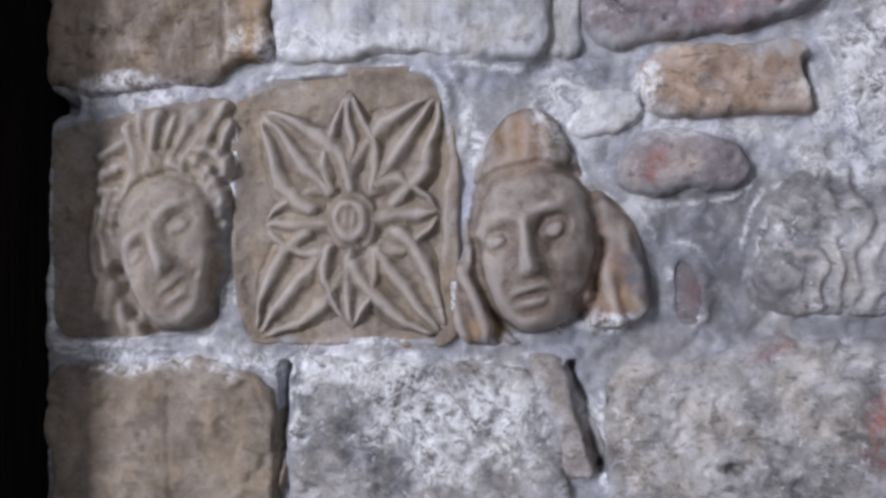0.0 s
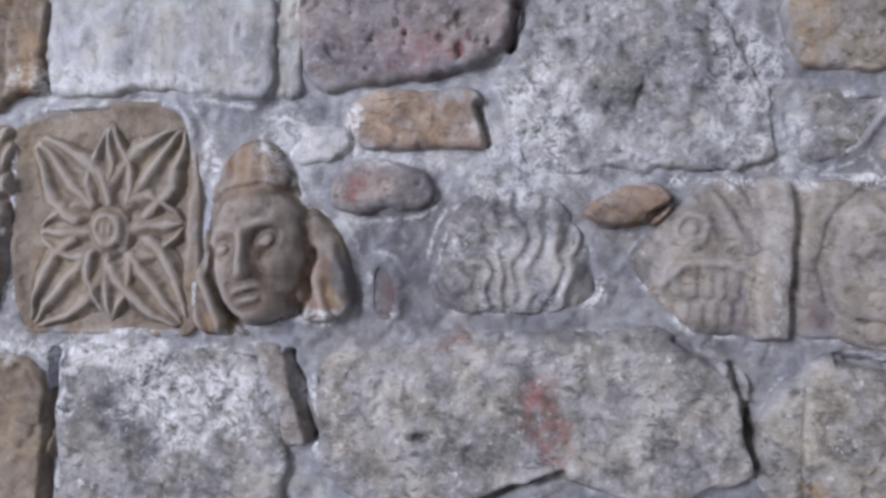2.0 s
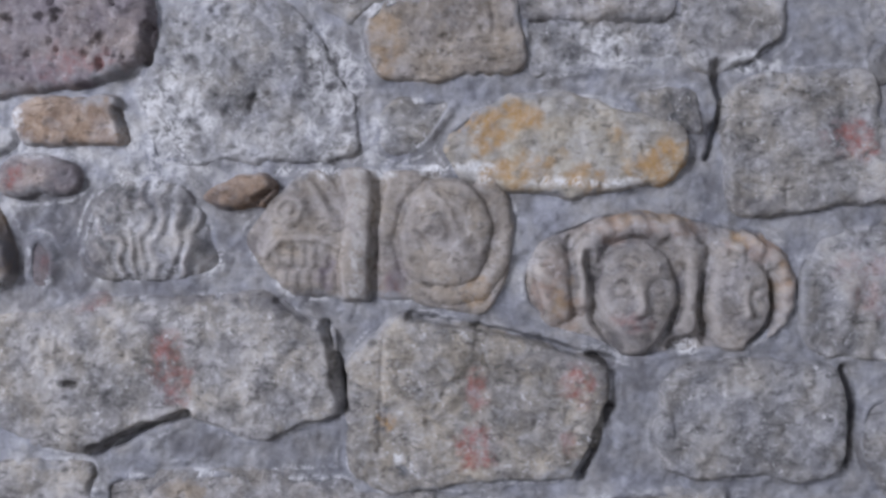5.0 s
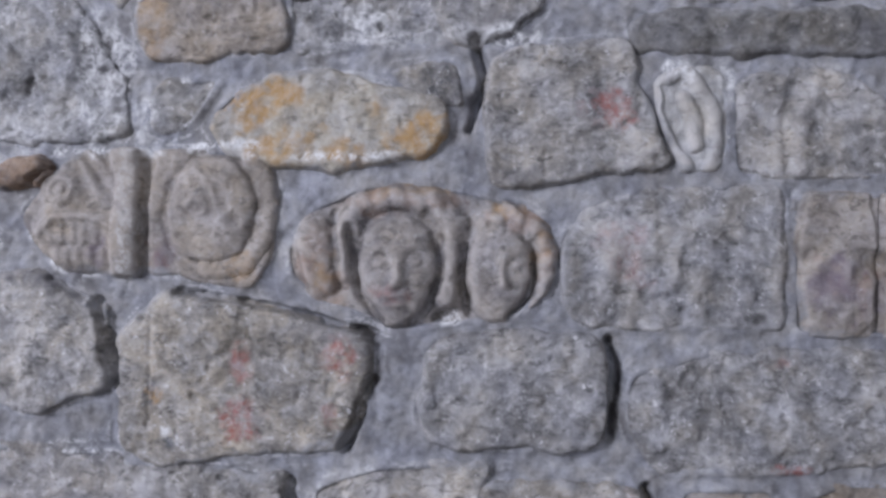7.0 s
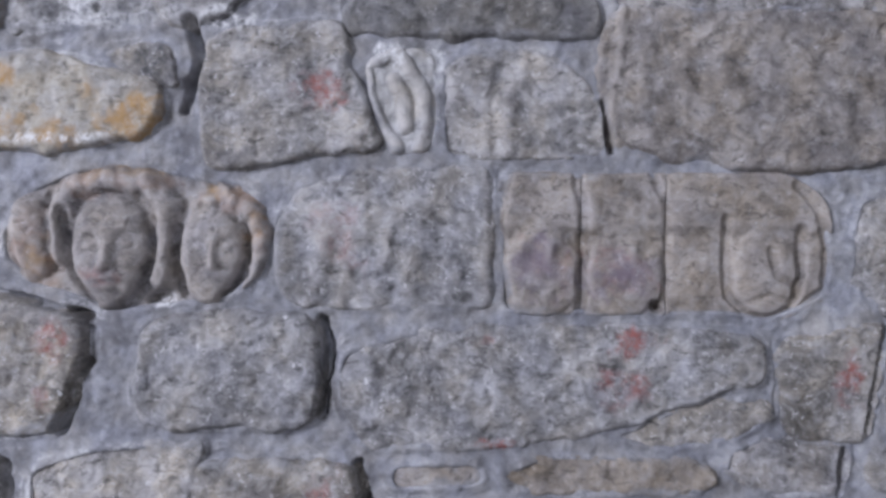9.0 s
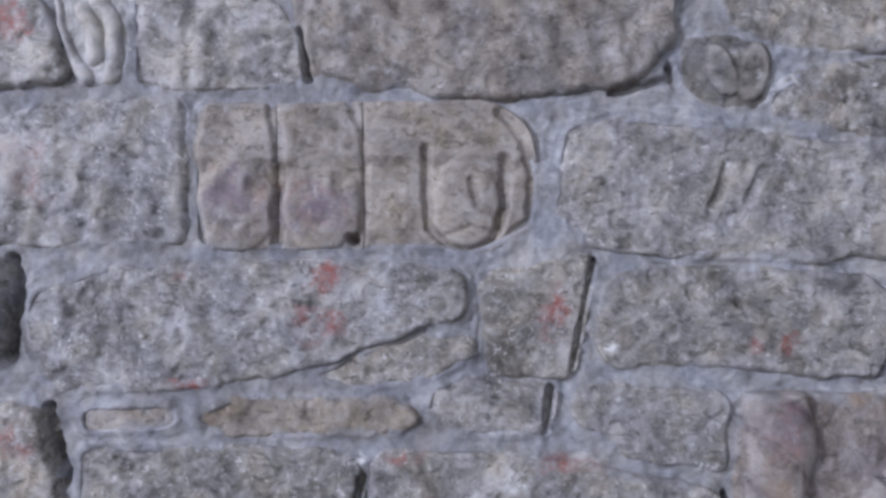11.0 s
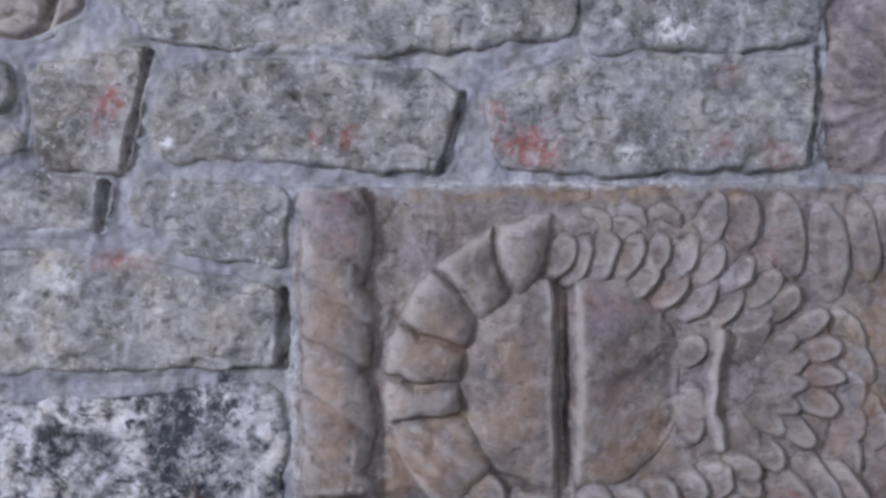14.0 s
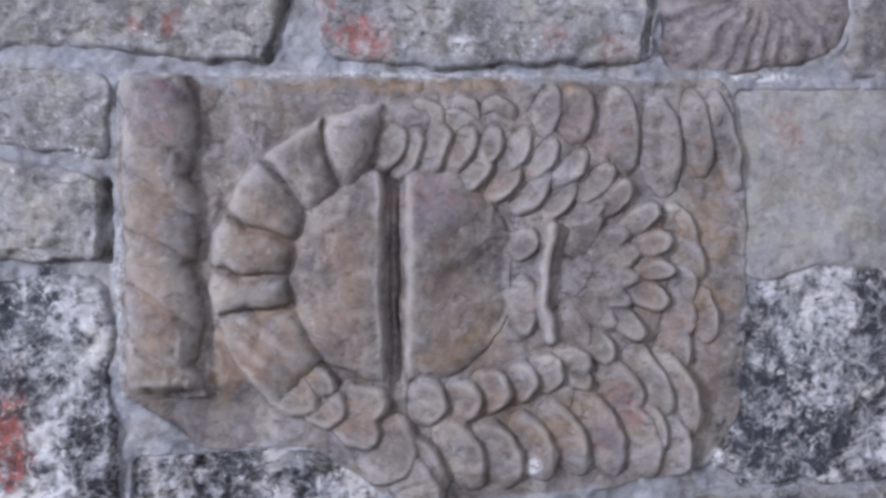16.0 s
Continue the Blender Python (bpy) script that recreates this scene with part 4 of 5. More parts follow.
def head_b(x, z, d):
    face = mask(x, z, 0.221, -0.037, 0.0829, 0.1198, -1, 0.078, 1.0, 0.28, -0.14, 10)
    cap = dome(x, z, 0.207, 0.071, 0.0686, 0.092, 0, 0.046, 0.6) + 0.0014 * np.sin(x / 0.004) * smooth(z, 0.071, 0.095)
    side = 0.012 + dome(x, z, 0.324, -0.066, 0.0585, 0.1014, 20, 0.026) + dome(x, z, 0.141, -0.108, 0.0351, 0.0858, -5, 0.022)
    side = side + 0.0055 * np.sin((x + 0.45 * z) / 0.0062 + 2 * vnoise(x, z, 0.05, 12)) * smooth(face, 0.01, 0.0)
    cut = groove(x, z, [(0.141, -0.03), (0.148, -0.084), (0.176, -0.138), (0.219, -0.159), (0.272, -0.148), (0.303, -0.105), (0.307, -0.028)], 0.0109, 0.02)
    band = groove(x, z, [(0.14, 0.048), (0.17, 0.065), (0.22, 0.078), (0.262, 0.072), (0.285, 0.049)], 0.007, 0.007)
    return np.maximum(np.maximum(face, cap), side) + cut + band - 0.012


def tufted(x, z, d):
    fan = locks(x, z, 0.651, -0.216, 36, 0.06, 0.0055, 21) + 0.003 * fbm(x, z, 0.03, 22, 3)
    return 0.018 * smooth(d, 0.0, 0.06) + fan - 0.026 * smooth(x - 0.45 * (z - -0.026), 0.739, 0.799)


def beast(x, z, d):
    head = dome(x, z, 0.939, -0.032, 0.1062, 0.1278, 0, 0.022, 0.6)
    r = np.hypot(x - 0.919, z - 0.024)
    eye = 0.007 * np.exp(-((r - 0.024) / 0.006) ** 2) + 0.009 * smooth(r, 0.016, 0.004) - 0.004 * smooth(r, 0.006, 0.002)
    mane = 0.0045 * np.sin((x + 0.7 * z) / 0.0075 + 2.5 * vnoise(x, z, 0.07, 31)) * smooth(z, -0.021, 0.022) * smooth(r, 0.03, 0.045) * smooth(x, 1.035, 1.008)
    jaw = smooth(z, -0.032, -0.054) * smooth(z, -0.138, -0.124) * smooth(x, 0.871, 0.892) * smooth(x, 1.033, 1.011)
    row = np.where(z > -0.086, 0.0, 0.012)
    teeth = jaw * (0.006 * np.abs(np.sin((x + row) / 0.0076)) ** 0.7 - 0.004 - 0.006 * smooth(np.abs(z - -0.086), 0.007, 0.0))
    lip = 0.008 * smooth(near_line([(0.87, -0.061), (0.912, -0.033), (0.977, -0.029), (1.027, -0.046)], x, z), 0.014, 0.002)
    bend = 0.012 * np.sin((z - 0.091) / 0.09)
    band = -0.01 * smooth(np.abs(x - bend - 1.095), 0.016, 0.004)
    u, v = local(x, z, 1.229, -0.017, 0.091, 0.1083, -8)
    u = np.where(u < 0, u * 0.96, u)
    r = (np.abs(u) ** 2.4 + np.abs(v) ** 2.4) ** (1 / 2.4)
    oval = 0.024 * np.maximum(1 - r ** 3, 0) ** 0.5 - 0.018 * np.exp(-((r - 1.04) / 0.07) ** 2) * (0.35 + 0.65 * smooth(u, -0.4, 0.5))
    e = np.hypot(x - 1.203, (z - -0.009) * 1.2)
    marks = 0.005 * np.exp(-((e - 0.02) / 0.006) ** 2) + 0.006 * smooth(e, 0.011, 0.003) - 0.006 * bell((x - 1.182) / 0.01, (z - -0.03) / 0.02)
    e = np.hypot(x - 1.274, z - -0.035)
    marks = marks + 0.004 * np.exp(-((e - 0.024) / 0.007) ** 2) - 0.004 * smooth(e, 0.015, 0.004)
    marks = marks + 0.005 * smooth(near_line([(1.192, 0.068), (1.231, 0.031), (1.244, -0.012)], x, z), 0.01, 0.002) - 0.004 * smooth(near_line([(1.163, -0.069), (1.196, -0.066)], x, z), 0.008, 0.002)
    return np.maximum(head, 0.008) + eye + mane + teeth + lip + band + oval + marks * smooth(r, 1, 0.85) - 0.008


def twins(x, z, d):
    one = mask(x, z, 1.601, -0.133, 0.0815, 0.1145, 0, 0.05, 0.9, 0.3, 0.0, 4)
    two = mask(x, z, 1.799, -0.135, 0.0683, 0.1035, -2, 0.042, 0.8, 0.2, 0.12, 4)
    hood = strands(x, z, ([(1.497, -0.128), (1.492, -0.062), (1.525, -0.009), (1.597, 0.012), (1.669, 0.003), (1.705, -0.041), (1.708, -0.105), (1.702, -0.182)],), 0.033, 0.032)
    curls = 0.006 * np.abs(np.sin((x + 0.35 * z) / 0.011)) * smooth(z, -0.023, -0)
    wing = dome(x, z, 1.434, -0.101, 0.0485, 0.0925, 6, 0.03) + 0.004 * np.sin((x * 0.5 + z) / 0.008) * smooth(x, 1.481, 1.464)
    locks_on = strands(x, z, ([(1.774, -0.041), (1.824, -0.023), (1.87, -0.045), (1.895, -0.093), (1.893, -0.158), (1.874, -0.202)],), 0.0264, 0.03)
    a = np.arctan2(z - -0.126, x - 1.814)
    locks_on = locks_on * (0.72 + 0.28 * np.abs(np.sin(a * 8)))
    cut = groove(x, z, [(1.507, -0.051), (1.512, -0.128), (1.529, -0.183), (1.566, -0.227)], 0.0143, 0.022) + groove(x, z, [(1.686, -0.066), (1.684, -0.138), (1.662, -0.198), (1.633, -0.232)], 0.011, 0.014)
    cut = cut + groove(x, z, [(1.73, -0.083), (1.728, -0.16), (1.744, -0.214)], 0.0132, 0.022) + groove(x, z, [(1.867, -0.076), (1.87, -0.148), (1.847, -0.202), (1.825, -0.224)], 0.0121, 0.022)
    cut = cut + groove(x, z, [(1.393, -0.073), (1.399, -0.123), (1.417, -0.162)], 0.011, 0.014) + groove(x, z, [(1.471, -0.018), (1.479, -0.095), (1.482, -0.161)], 0.011, 0.012)
    hole = -0.03 * smooth(near_line([(1.68, -0.222), (1.707, -0.212)], x, z), 0.016, 0.006)
    return np.maximum(np.maximum(one, two), np.maximum(np.maximum(hood + curls, locks_on), wing)) + cut + hole - 0.014


def drapery(x, z, d):
    f = 0.0035 * np.sin((x - 0.15 * z) / 0.011 + 2 * vnoise(x, z, 0.1, 51)) * smooth(z, -0.036, -0.103)
    return f + 0.0025 * fbm(x, z, 0.03, 52, 3) - 0.01 * smooth(x, 2.335, 2.355)


def busts(x, z, d):
    h = -0.004 + 0.010 * smooth(z, -0.096, -0.073)
    for c in ([(2.444, -0.168), (2.607, -0.167)]):
        u, v = local(x, z, c[0], c[1], 0.0777, 0.0944, 0)
        r = np.sqrt(u * u + v * v)
        h = h + 0.012 * np.maximum(1 - r ** 4, 0) ** 0.5 + 0.006 * bell((u - 0.22) / 0.14, (v - 0.4) / 0.3)
        h = h - 0.008 * bell((np.abs(u - 0.22) - 0.42) / 0.24, (v - 0.45) / 0.22) - 0.004 * bell((u - 0.1) / 0.3, (v + 0.35) / 0.06)
    h = h + groove(x, z, [(2.38, 0.032), (2.362, -0.046), (2.36, -0.157), (2.378, -0.24)], 0.0155, 0.012) + groove(x, z, [(2.515, 0.022), (2.531, -0.067), (2.524, -0.156), (2.522, -0.24)], 0.0155, 0.011)
    h = h + groove(x, z, [(2.663, 0.022), (2.689, -0.033), (2.693, -0.156), (2.679, -0.239)], 0.0111, 0.007)
    h = h + groove(x, z, [(2.809, -0.065), (2.805, -0.146), (2.811, -0.21), (2.844, -0.251), (2.887, -0.262), (2.932, -0.243), (2.952, -0.179), (2.959, -0.083)], 0.0138, 0.013)
    h = h + groove(x, z, [(2.948, 0.003), (2.99, -0.046), (3.008, -0.116), (3.005, -0.201), (2.956, -0.238)], 0.0159, 0.012)
    h = h + dome(x, z, 2.882, -0.168, 0.0657, 0.0848, 0, 0.014) + groove(x, z, [(2.897, -0.125), (2.904, -0.173), (2.941, -0.195)], 0.0127, 0.008) + groove(x, z, [(2.845, -0.226), (2.887, -0.216), (2.925, -0.224)], 0.0074, 0.006)
    return h


def bust_part(name, x0, x1):
    """The stretch of the carving between two grooves."""
    def raised(x, z):
        return np.where((x > x0) & (x < x1), busts(x, z, None) + 0.0003, -1.0)
    return name, raised, (x0, x1, -0.3, 0.05)


def swirl(x, z, d):
    return -0.005 + 0.003 * fbm(x, z, 0.03, 72, 3)


SCROLL = ([(2.096, 0.254), (2.101, 0.182), (2.131, 0.114), (2.161, 0.078)], [(2.12, 0.251), (2.156, 0.268), (2.181, 0.237), (2.213, 0.177), (2.218, 0.116), (2.207, 0.075)], [(2.156, 0.21), (2.174, 0.166), (2.179, 0.116)])


def arched(x, z, d):
    h = strands(x, z, ([(2.216, 0.268), (2.239, 0.226), (2.235, 0.16), (2.243, 0.078)], [(2.42, 0.236), (2.388, 0.182), (2.376, 0.073)]), 0.0154, 0.005)
    return h + groove(x, z, [(2.364, 0.237), (2.353, 0.16), (2.36, 0.073)], 0.018, 0.008) + 0.005 * fbm(x, z, 0.035, 71, 3) - 0.004


def knot(x, z, d):
    return -0.006 + groove(x, z, [(3.36, 0.117), (3.386, 0.073), (3.379, 0.02)], 0.0106, 0.006)


def comb(x, z, d):
    cx, cz = 4.571, -0.332
    a, r = np.arctan2(z - cz, x - cx), np.hypot(x - cx, z - cz)
    return 0.0026 * np.sin(a * 26 + 30 * r + 3 * vnoise(x, z, 0.06, 81)) * smooth(r, 0.03, 0.08) + 0.022 * np.maximum(1 - (r / 0.2) ** 6, 0) ** 0.5 - 0.012


def medallion(x, z, d):
    h = np.full(x.shape, -0.006) + 0.002 * fbm(x, z, 0.08, 91, 3)
    h = h - 0.01 * smooth(x, 3.553, 3.519)
    u, v = local(x, z, 3.967, -0.893, 0.4323, 0.3125)
    h = np.maximum(h, 0.01 * smooth(u * u + v * v, 1.06, 0.92) + 0.002 * fbm(x, z, 0.04, 92, 3))
    h = h + 0.003 * np.sin((x + 0.6 * z) / 0.014 + 2 * vnoise(x, z, 0.1, 93)) * smooth(z, -0.644, -0.583) * smooth(x, 3.815, 3.938)
    h = h + groove(x, z, [(3.567, -0.735), (3.542, -0.836), (3.533, -0.958), (3.542, -1.082)], 0.012, 0.004)
    h = h - 0.016 * smooth(np.abs(x - SPLIT_X), 0.016, 0.008) * smooth(np.abs(z - BOSS_Z), 0.23, 0.2)
    return h - 0.034 * bell((x - 3.553) / 0.125, (z - -1.139) / 0.0438)


COLUMN_X, COLUMN_TOP = (3.455, -0.533)
COLUMN_FOOT = -1.092


def column():
    def raised(x, z):
        k = (COLUMN_TOP - z) / 0.104 - (x - COLUMN_X) / 0.15 + 0.25 * vnoise(x, z, 0.12, 94)
        turn = k - np.floor(k)
        wave = np.clip(np.sin(np.pi * turn), 0, 1)
        scallop = np.clip(np.abs(np.sin(np.pi * (COLUMN_TOP - z) / 0.17 + 0.05 * np.sin(z * 20))), 0, 1) ** 0.6
        u = (x - COLUMN_X) / np.where(x > COLUMN_X, 0.05 + 0.022 * scallop, 0.069)
        h = 0.046 * np.maximum(1 - np.abs(u) ** 2.6, 0) ** 0.5 * (0.64 + 0.3 * wave ** 0.5 + 0.12 * turn)
        h = h * smooth(z, COLUMN_FOOT - 0.015, COLUMN_FOOT + 0.02)
        return np.where(np.abs(u) < 1, h - 0.006, -1.0)
    return "column", raised, (COLUMN_X - 0.075, COLUMN_X + 0.075, COLUMN_FOOT - 0.02, COLUMN_TOP + 0.01)


BOSS_X, BOSS_Z = (3.888, -0.89)
SPLIT_X = 3.87


def boss_half(side):
    """The boss is cut in two by an upright groove; its other half is sunk below the brow line."""
    def raised(x, z):
        u, v = local(x, z, BOSS_X, BOSS_Z, 0.2042, 0.199)
        r = np.abs(u) ** 2.3 + np.abs(v) ** 2.5 + 0.035 * np.cos(9 * np.arctan2(v, u))
        h = 0.01 + 0.042 * np.maximum(1 - r, 0) ** 0.55
        t = (x - SPLIT_X) * side
        if side > 0:
            brow = -0.853 + 0.35 * (x - 3.978) - 3.2 * np.maximum(x - 4.051, 0) ** 2
            under = smooth(brow - z, -0.012, 0.03) * smooth(x, 3.909, 3.977)
            h = h - 0.004 - 0.011 * under * smooth(z, -1.073, -0.967) * smooth(r, 1.0, 0.8)
        else:
            h = h + 0.001 * np.sin(x / 0.006) * smooth(r, 0.9, 0.5) * smooth(vnoise(x, z, 0.07, 96), -0.2, 0.4)
        h = h - 0.034 * smooth(t, 0.0313, 0.0094) ** 1.5
        return np.where((r < 1) & (t > 0.0063), h, -1.0)
    x0, x1 = sorted((SPLIT_X, BOSS_X + side * 0.224))
    return "boss_half", raised, (x0, x1, BOSS_Z - 0.2135, BOSS_Z + 0.2135)


WREATH_X, WREATH_Z = (3.878, -0.892)


def wreath_leaf(lo, hi, swell):
    """A pillow of the wreath between two creases, given in degrees round the boss."""
    def raised(x, z):
        u, v = local(x, z, WREATH_X, WREATH_Z, 0.3333, 0.3125)
        a, r = np.degrees(np.arctan2(v, u)) % 360, np.hypot(u, v)
        a = a + (177 - lo) * 0.28 * (r - 0.8) + 2.5 * vnoise(x, z, 0.06, 95)
        k = (a - lo) / (hi - lo)
        ends = np.clip(np.sin(np.pi * np.clip(k, 0.0, 1.0)), 0, 1) ** 0.32
        band = np.maximum(1 - np.abs((r - 0.8) / 0.22) ** 3.2, 0) ** 0.5
        h = swell * band * ends * (0.78 + 0.22 * k)
        if hi - lo > 30:
            h = h + 0.003 * np.sin((x * 0.7 + z) / 0.0085 + 2 * vnoise(x, z, 0.08, 99)) * band
        return np.where((k > 0) & (k < 1) & (band > 0), h, -1.0)
    return "wreath_leaf", raised, (WREATH_X - 0.36, WREATH_X + 0.1, WREATH_Z - 0.34, WREATH_Z + 0.34)


CREASES = (99, 118, 139, 158, 177, 193, 228)
FAN_X, FAN_Z = (4.174, -0.896)


def fan_leaf(tx, tz):
    reach, turn = math.hypot(tx - FAN_X, tz - FAN_Z), math.degrees(math.atan2(tz - FAN_Z, tx - FAN_X))
    return leaf("fan_leaf", FAN_X + 0.52 * (tx - FAN_X), FAN_Z + 0.52 * (tz - FAN_Z), 0.5 * reach, 0.0313, turn, 0.034, 0.5, 0.04, 0.6)


def medallion_parts():
    parts = [column(), boss_half(-1), boss_half(1)]
    parts += [wreath_leaf(lo, hi, 0.054 + 0.003 * math.sin(lo)) for lo, hi in zip(CREASES[:-1], CREASES[1:])]
    # curled leaf over the boss
    parts.append(leaf("curled_leaf", 3.865, -0.656, .034, .05, -28, 0.034, 0.3, 0.0))
    # chain of small leaves along the top
    for cx, cz, turn in ((3.898, -0.663, -24), (3.946, -0.657, -24), (3.994, -0.656, -24), (4.044, -0.656, -26), (4.094, -0.661, -30), (4.145, -0.675, -36), (4.196, -0.694, -42), (4.246, -0.722, -48)):
        parts.append(leaf("chain_leaf", cx, cz, .032, .056, turn, 0.032, 0.4, 0.0, 0.5))
    for cx, cz, turn in ((4.022, -0.699, -38), (4.075, -0.717, -40), (4.126, -0.74, -42), (4.179, -0.751, -46), (4.233, -0.772, -50)):
        parts.append(leaf("chain_leaf", cx, cz, .03, .056, turn, 0.033, 0.4, 0.0, 0.5))
    # fan with its tips outward
    for tx, tz in ((4.263, -0.772), (4.32, -0.804), (4.344, -0.85), (4.345, -0.901), (4.33, -0.952), (4.294, -1), (4.243, -1.042), (4.201, -1.068)):
        parts.append(fan_leaf(tx, tz))
    for cx, cz, turn in ((4.287, -0.751, 48), (4.333, -0.79, 36), (4.355, -0.837, 16), (4.362, -0.886, 2), (4.349, -0.937, -18), (4.31, -0.988, -38), (4.258, -1.028, -55), (4.214, -1.074, -62)):
        parts.append(leaf("fan_tip", cx, cz, .05, .028, turn, 0.036, 0.28, 0.0, 0.5))
    parts.append(ridge("wrist_band", [(4.166, -0.803), (4.153, -0.875), (4.149, -0.949), (4.163, -1.011)], 0.0156, 0.034))
    parts.append(leaf("side_leaf", 4.111, -0.954, .035, .064, 0, 0.032, 0.2, 0.0))
    parts.append(leaf("side_leaf", 4.11, -0.834, .04, .032, 20, 0.03, 0.2, 0.0))
    # band of overlapping leaves under the boss
    for cx, cz, rz, turn in ((3.925, -1.127, .05, -4), (3.989, -1.124, .05, 4), (4.046, -1.113, .05, 12), (4.098, -1.097, .048, 20), (4.149, -1.082, .045, 28), (4.199, -1.066, .045, 35)):
        parts.append(leaf("band_leaf", cx, cz, .05, rz, turn, 0.046, 0.46))
    # outer leaves that lean over one another below
    for cx, cz, rx, rz, turn in ((3.906, -1.244, .055, .085, 36), (3.988, -1.225, .05, .085, 32), (4.061, -1.228, .048, .08, 30), (4.13, -1.219, .046, .08, 28),
                                 (4.191, -1.203, .046, .085, 30), (4.256, -1.194, .05, .1, 28), (4.332, -1.208, .046, .09, 20), (4.401, -1.227, .046, .08, 12)):
        parts.append(leaf("outer_leaf", cx, cz, rx, rz, turn, 0.041, 0.46))
    for cx, cz, rx, rz, turn in ((4.295, -1.114, .05, .07, 35), (4.353, -1.107, .046, .09, 25), (4.411, -1.128, .045, .1, 20), (4.356, -1.192, .036, .06, 15)):
        parts.append(leaf("outer_leaf", cx, cz, rx, rz, turn, 0.043, 0.46))
    # small leaves by the worn edge
    for cx, cz, rx, rz, turn in ((4.417, -0.803, .03, .052, 35), (4.433, -0.862, .032, .055, 35), (4.42, -0.916, .036, .045, 20), (4.415, -0.975, .042, .048, 5), (4.41, -1.046, .036, .05, 5), (4.465, -0.976, .03, .06, 10)):
        parts.append(leaf("edge_leaf", cx, cz, rx, rz, turn, 0.02, 0.36, 0.1))
    # hanging tongues above the fan
    for cx, cz, rx, rz, turn in ((4.158, -0.592, .032, .055, -18), (4.213, -0.597, .038, .06, -8), (4.299, -0.625, .04, .09, 4), (4.38, -0.656, .042, .098, 4), (4.45, -0.625, .03, .088, 10), (4.505, -0.644, .026, .1, 14)):
        parts.append(leaf("tongue", cx, cz, rx, rz, turn, 0.02, 0.26, 0.1))
    for cx, cz in ((3.938, -0.598), (4, -0.591), (4.068, -0.592)):
        parts.append(leaf("tongue", cx, cz, .036, .034, -15, 0.014, 0.3, 0.0))
    # leaves of the stem that runs down from the wreath
    for cx, cz, rx, rz, turn in ((3.68, -1.096, .075, .05, -40), (3.738, -1.124, .06, .05, -38), (3.726, -1.075, .055, .03, -38), (3.795, -1.165, .065, .045, -34), (3.808, -1.123, .06, .042, -24), (3.859, -1.218, .06, .075, -20), (3.906, -1.285, .05, .08, 30)):
        parts.append(leaf("stem_leaf", cx, cz, rx, rz, turn, 0.044, 0.3))
    return parts


def relief(name, poly, mat, label, **more):
    more = {"res": 0.0025, "erode": 6, "warp": 0.35, "rough": 0.5, "tilt": (0, 0), "grow": 0.006, **more}
    return tagged(stone(name, poly, mat, None, **more), label, "relief carving")


relief("carved_head_stone", [(-0.476, 0.13), (-0.381, 0.142), (-0.272, 0.166), (-0.213, 0.178), (-0.203, 0.07), (-0.211, -0.026), (-0.222, -0.172), (-0.472, -0.187)], CARVED, "brown sandstone block carved with a frowning head", carve=head_a, edge=0.008, erode=3)
relief("rosette_stone", [(-0.2, 0.172), (-0.149, 0.201), (0.058, 0.212), (0.094, 0.188), (0.111, 0.071), (0.112, -0.168), (-0.186, -0.174), (-0.202, -0.01)], CARVED, "brown sandstone block carved with an eight-petalled rosette", carve=rosette, features=[petal(n) for n in range(8)] + [rose_boss()], edge=0.006, erode=1)
relief("carved_head_stone", [(0.19, 0.153), (0.238, 0.146), (0.292, 0.045), (0.338, 0.02), (0.371, -0.065), (0.372, -0.123), (0.226, -0.154), (0.165, -0.166), (0.119, -0.156), (0.121, -0.046), (0.14, 0.071)], WORN, "worn brown sandstone head with pointed cap set in mortar", carve=head_b, edge=0.008, erode=3)
relief("carved_tuft_stone", [(0.534, 0.039), (0.579, 0.077), (0.699, 0.07), (0.736, 0.025), (0.792, -0.085), (0.749, -0.114), (0.519, -0.116), (0.507, -0.082)], GREY, "grey stone carved with worn tufts of hair", carve=tufted, erode=2)
relief("carved_beast_stone", [(0.832, -0.035), (0.887, 0.044), (0.951, 0.103), (1.139, 0.101), (1.327, 0.103), (1.357, 0.036), (1.349, -0.086), (1.313, -0.167), (1.257, -0.162), (1.135, -0.143), (0.925, -0.144), (0.869, -0.089)], BUFF, "weathered stone carved with a beast and hooded head", carve=beast, erode=4, features=[ridge("strap", [(1.045, 0.096), (1.057, 0.037), (1.049, -0.029), (1.046, -0.088), (1.052, -0.144)], 0.03, 0.024, 0.35), ridge("border", [(1.301, 0.093), (1.33, 0.051), (1.341, -0.009), (1.33, -0.075), (1.296, -0.119), (1.22, -0.135)], 0.021, 0.01, 0.8)])
relief("carved_twin_stone", [(1.375, -0.095), (1.431, -0.01), (1.532, 0.033), (1.666, 0.04), (1.777, 0.013), (1.878, -0.01), (1.917, -0.079), (1.9, -0.156), (1.833, -0.225), (1.735, -0.233), (1.647, -0.246), (1.591, -0.253), (1.524, -0.219), (1.445, -0.198), (1.385, -0.14)], HEADS, "grey stone carved with two worn hooded heads", carve=twins, erode=4)
relief("carved_drapery_stone", [(1.923, -0.093), (1.967, -0.003), (2.09, 0.031), (2.355, 0.037), (2.356, -0.235), (1.957, -0.239), (1.926, -0.182)], GREY, "grey stone with faint carved folds beside the busts", carve=drapery)
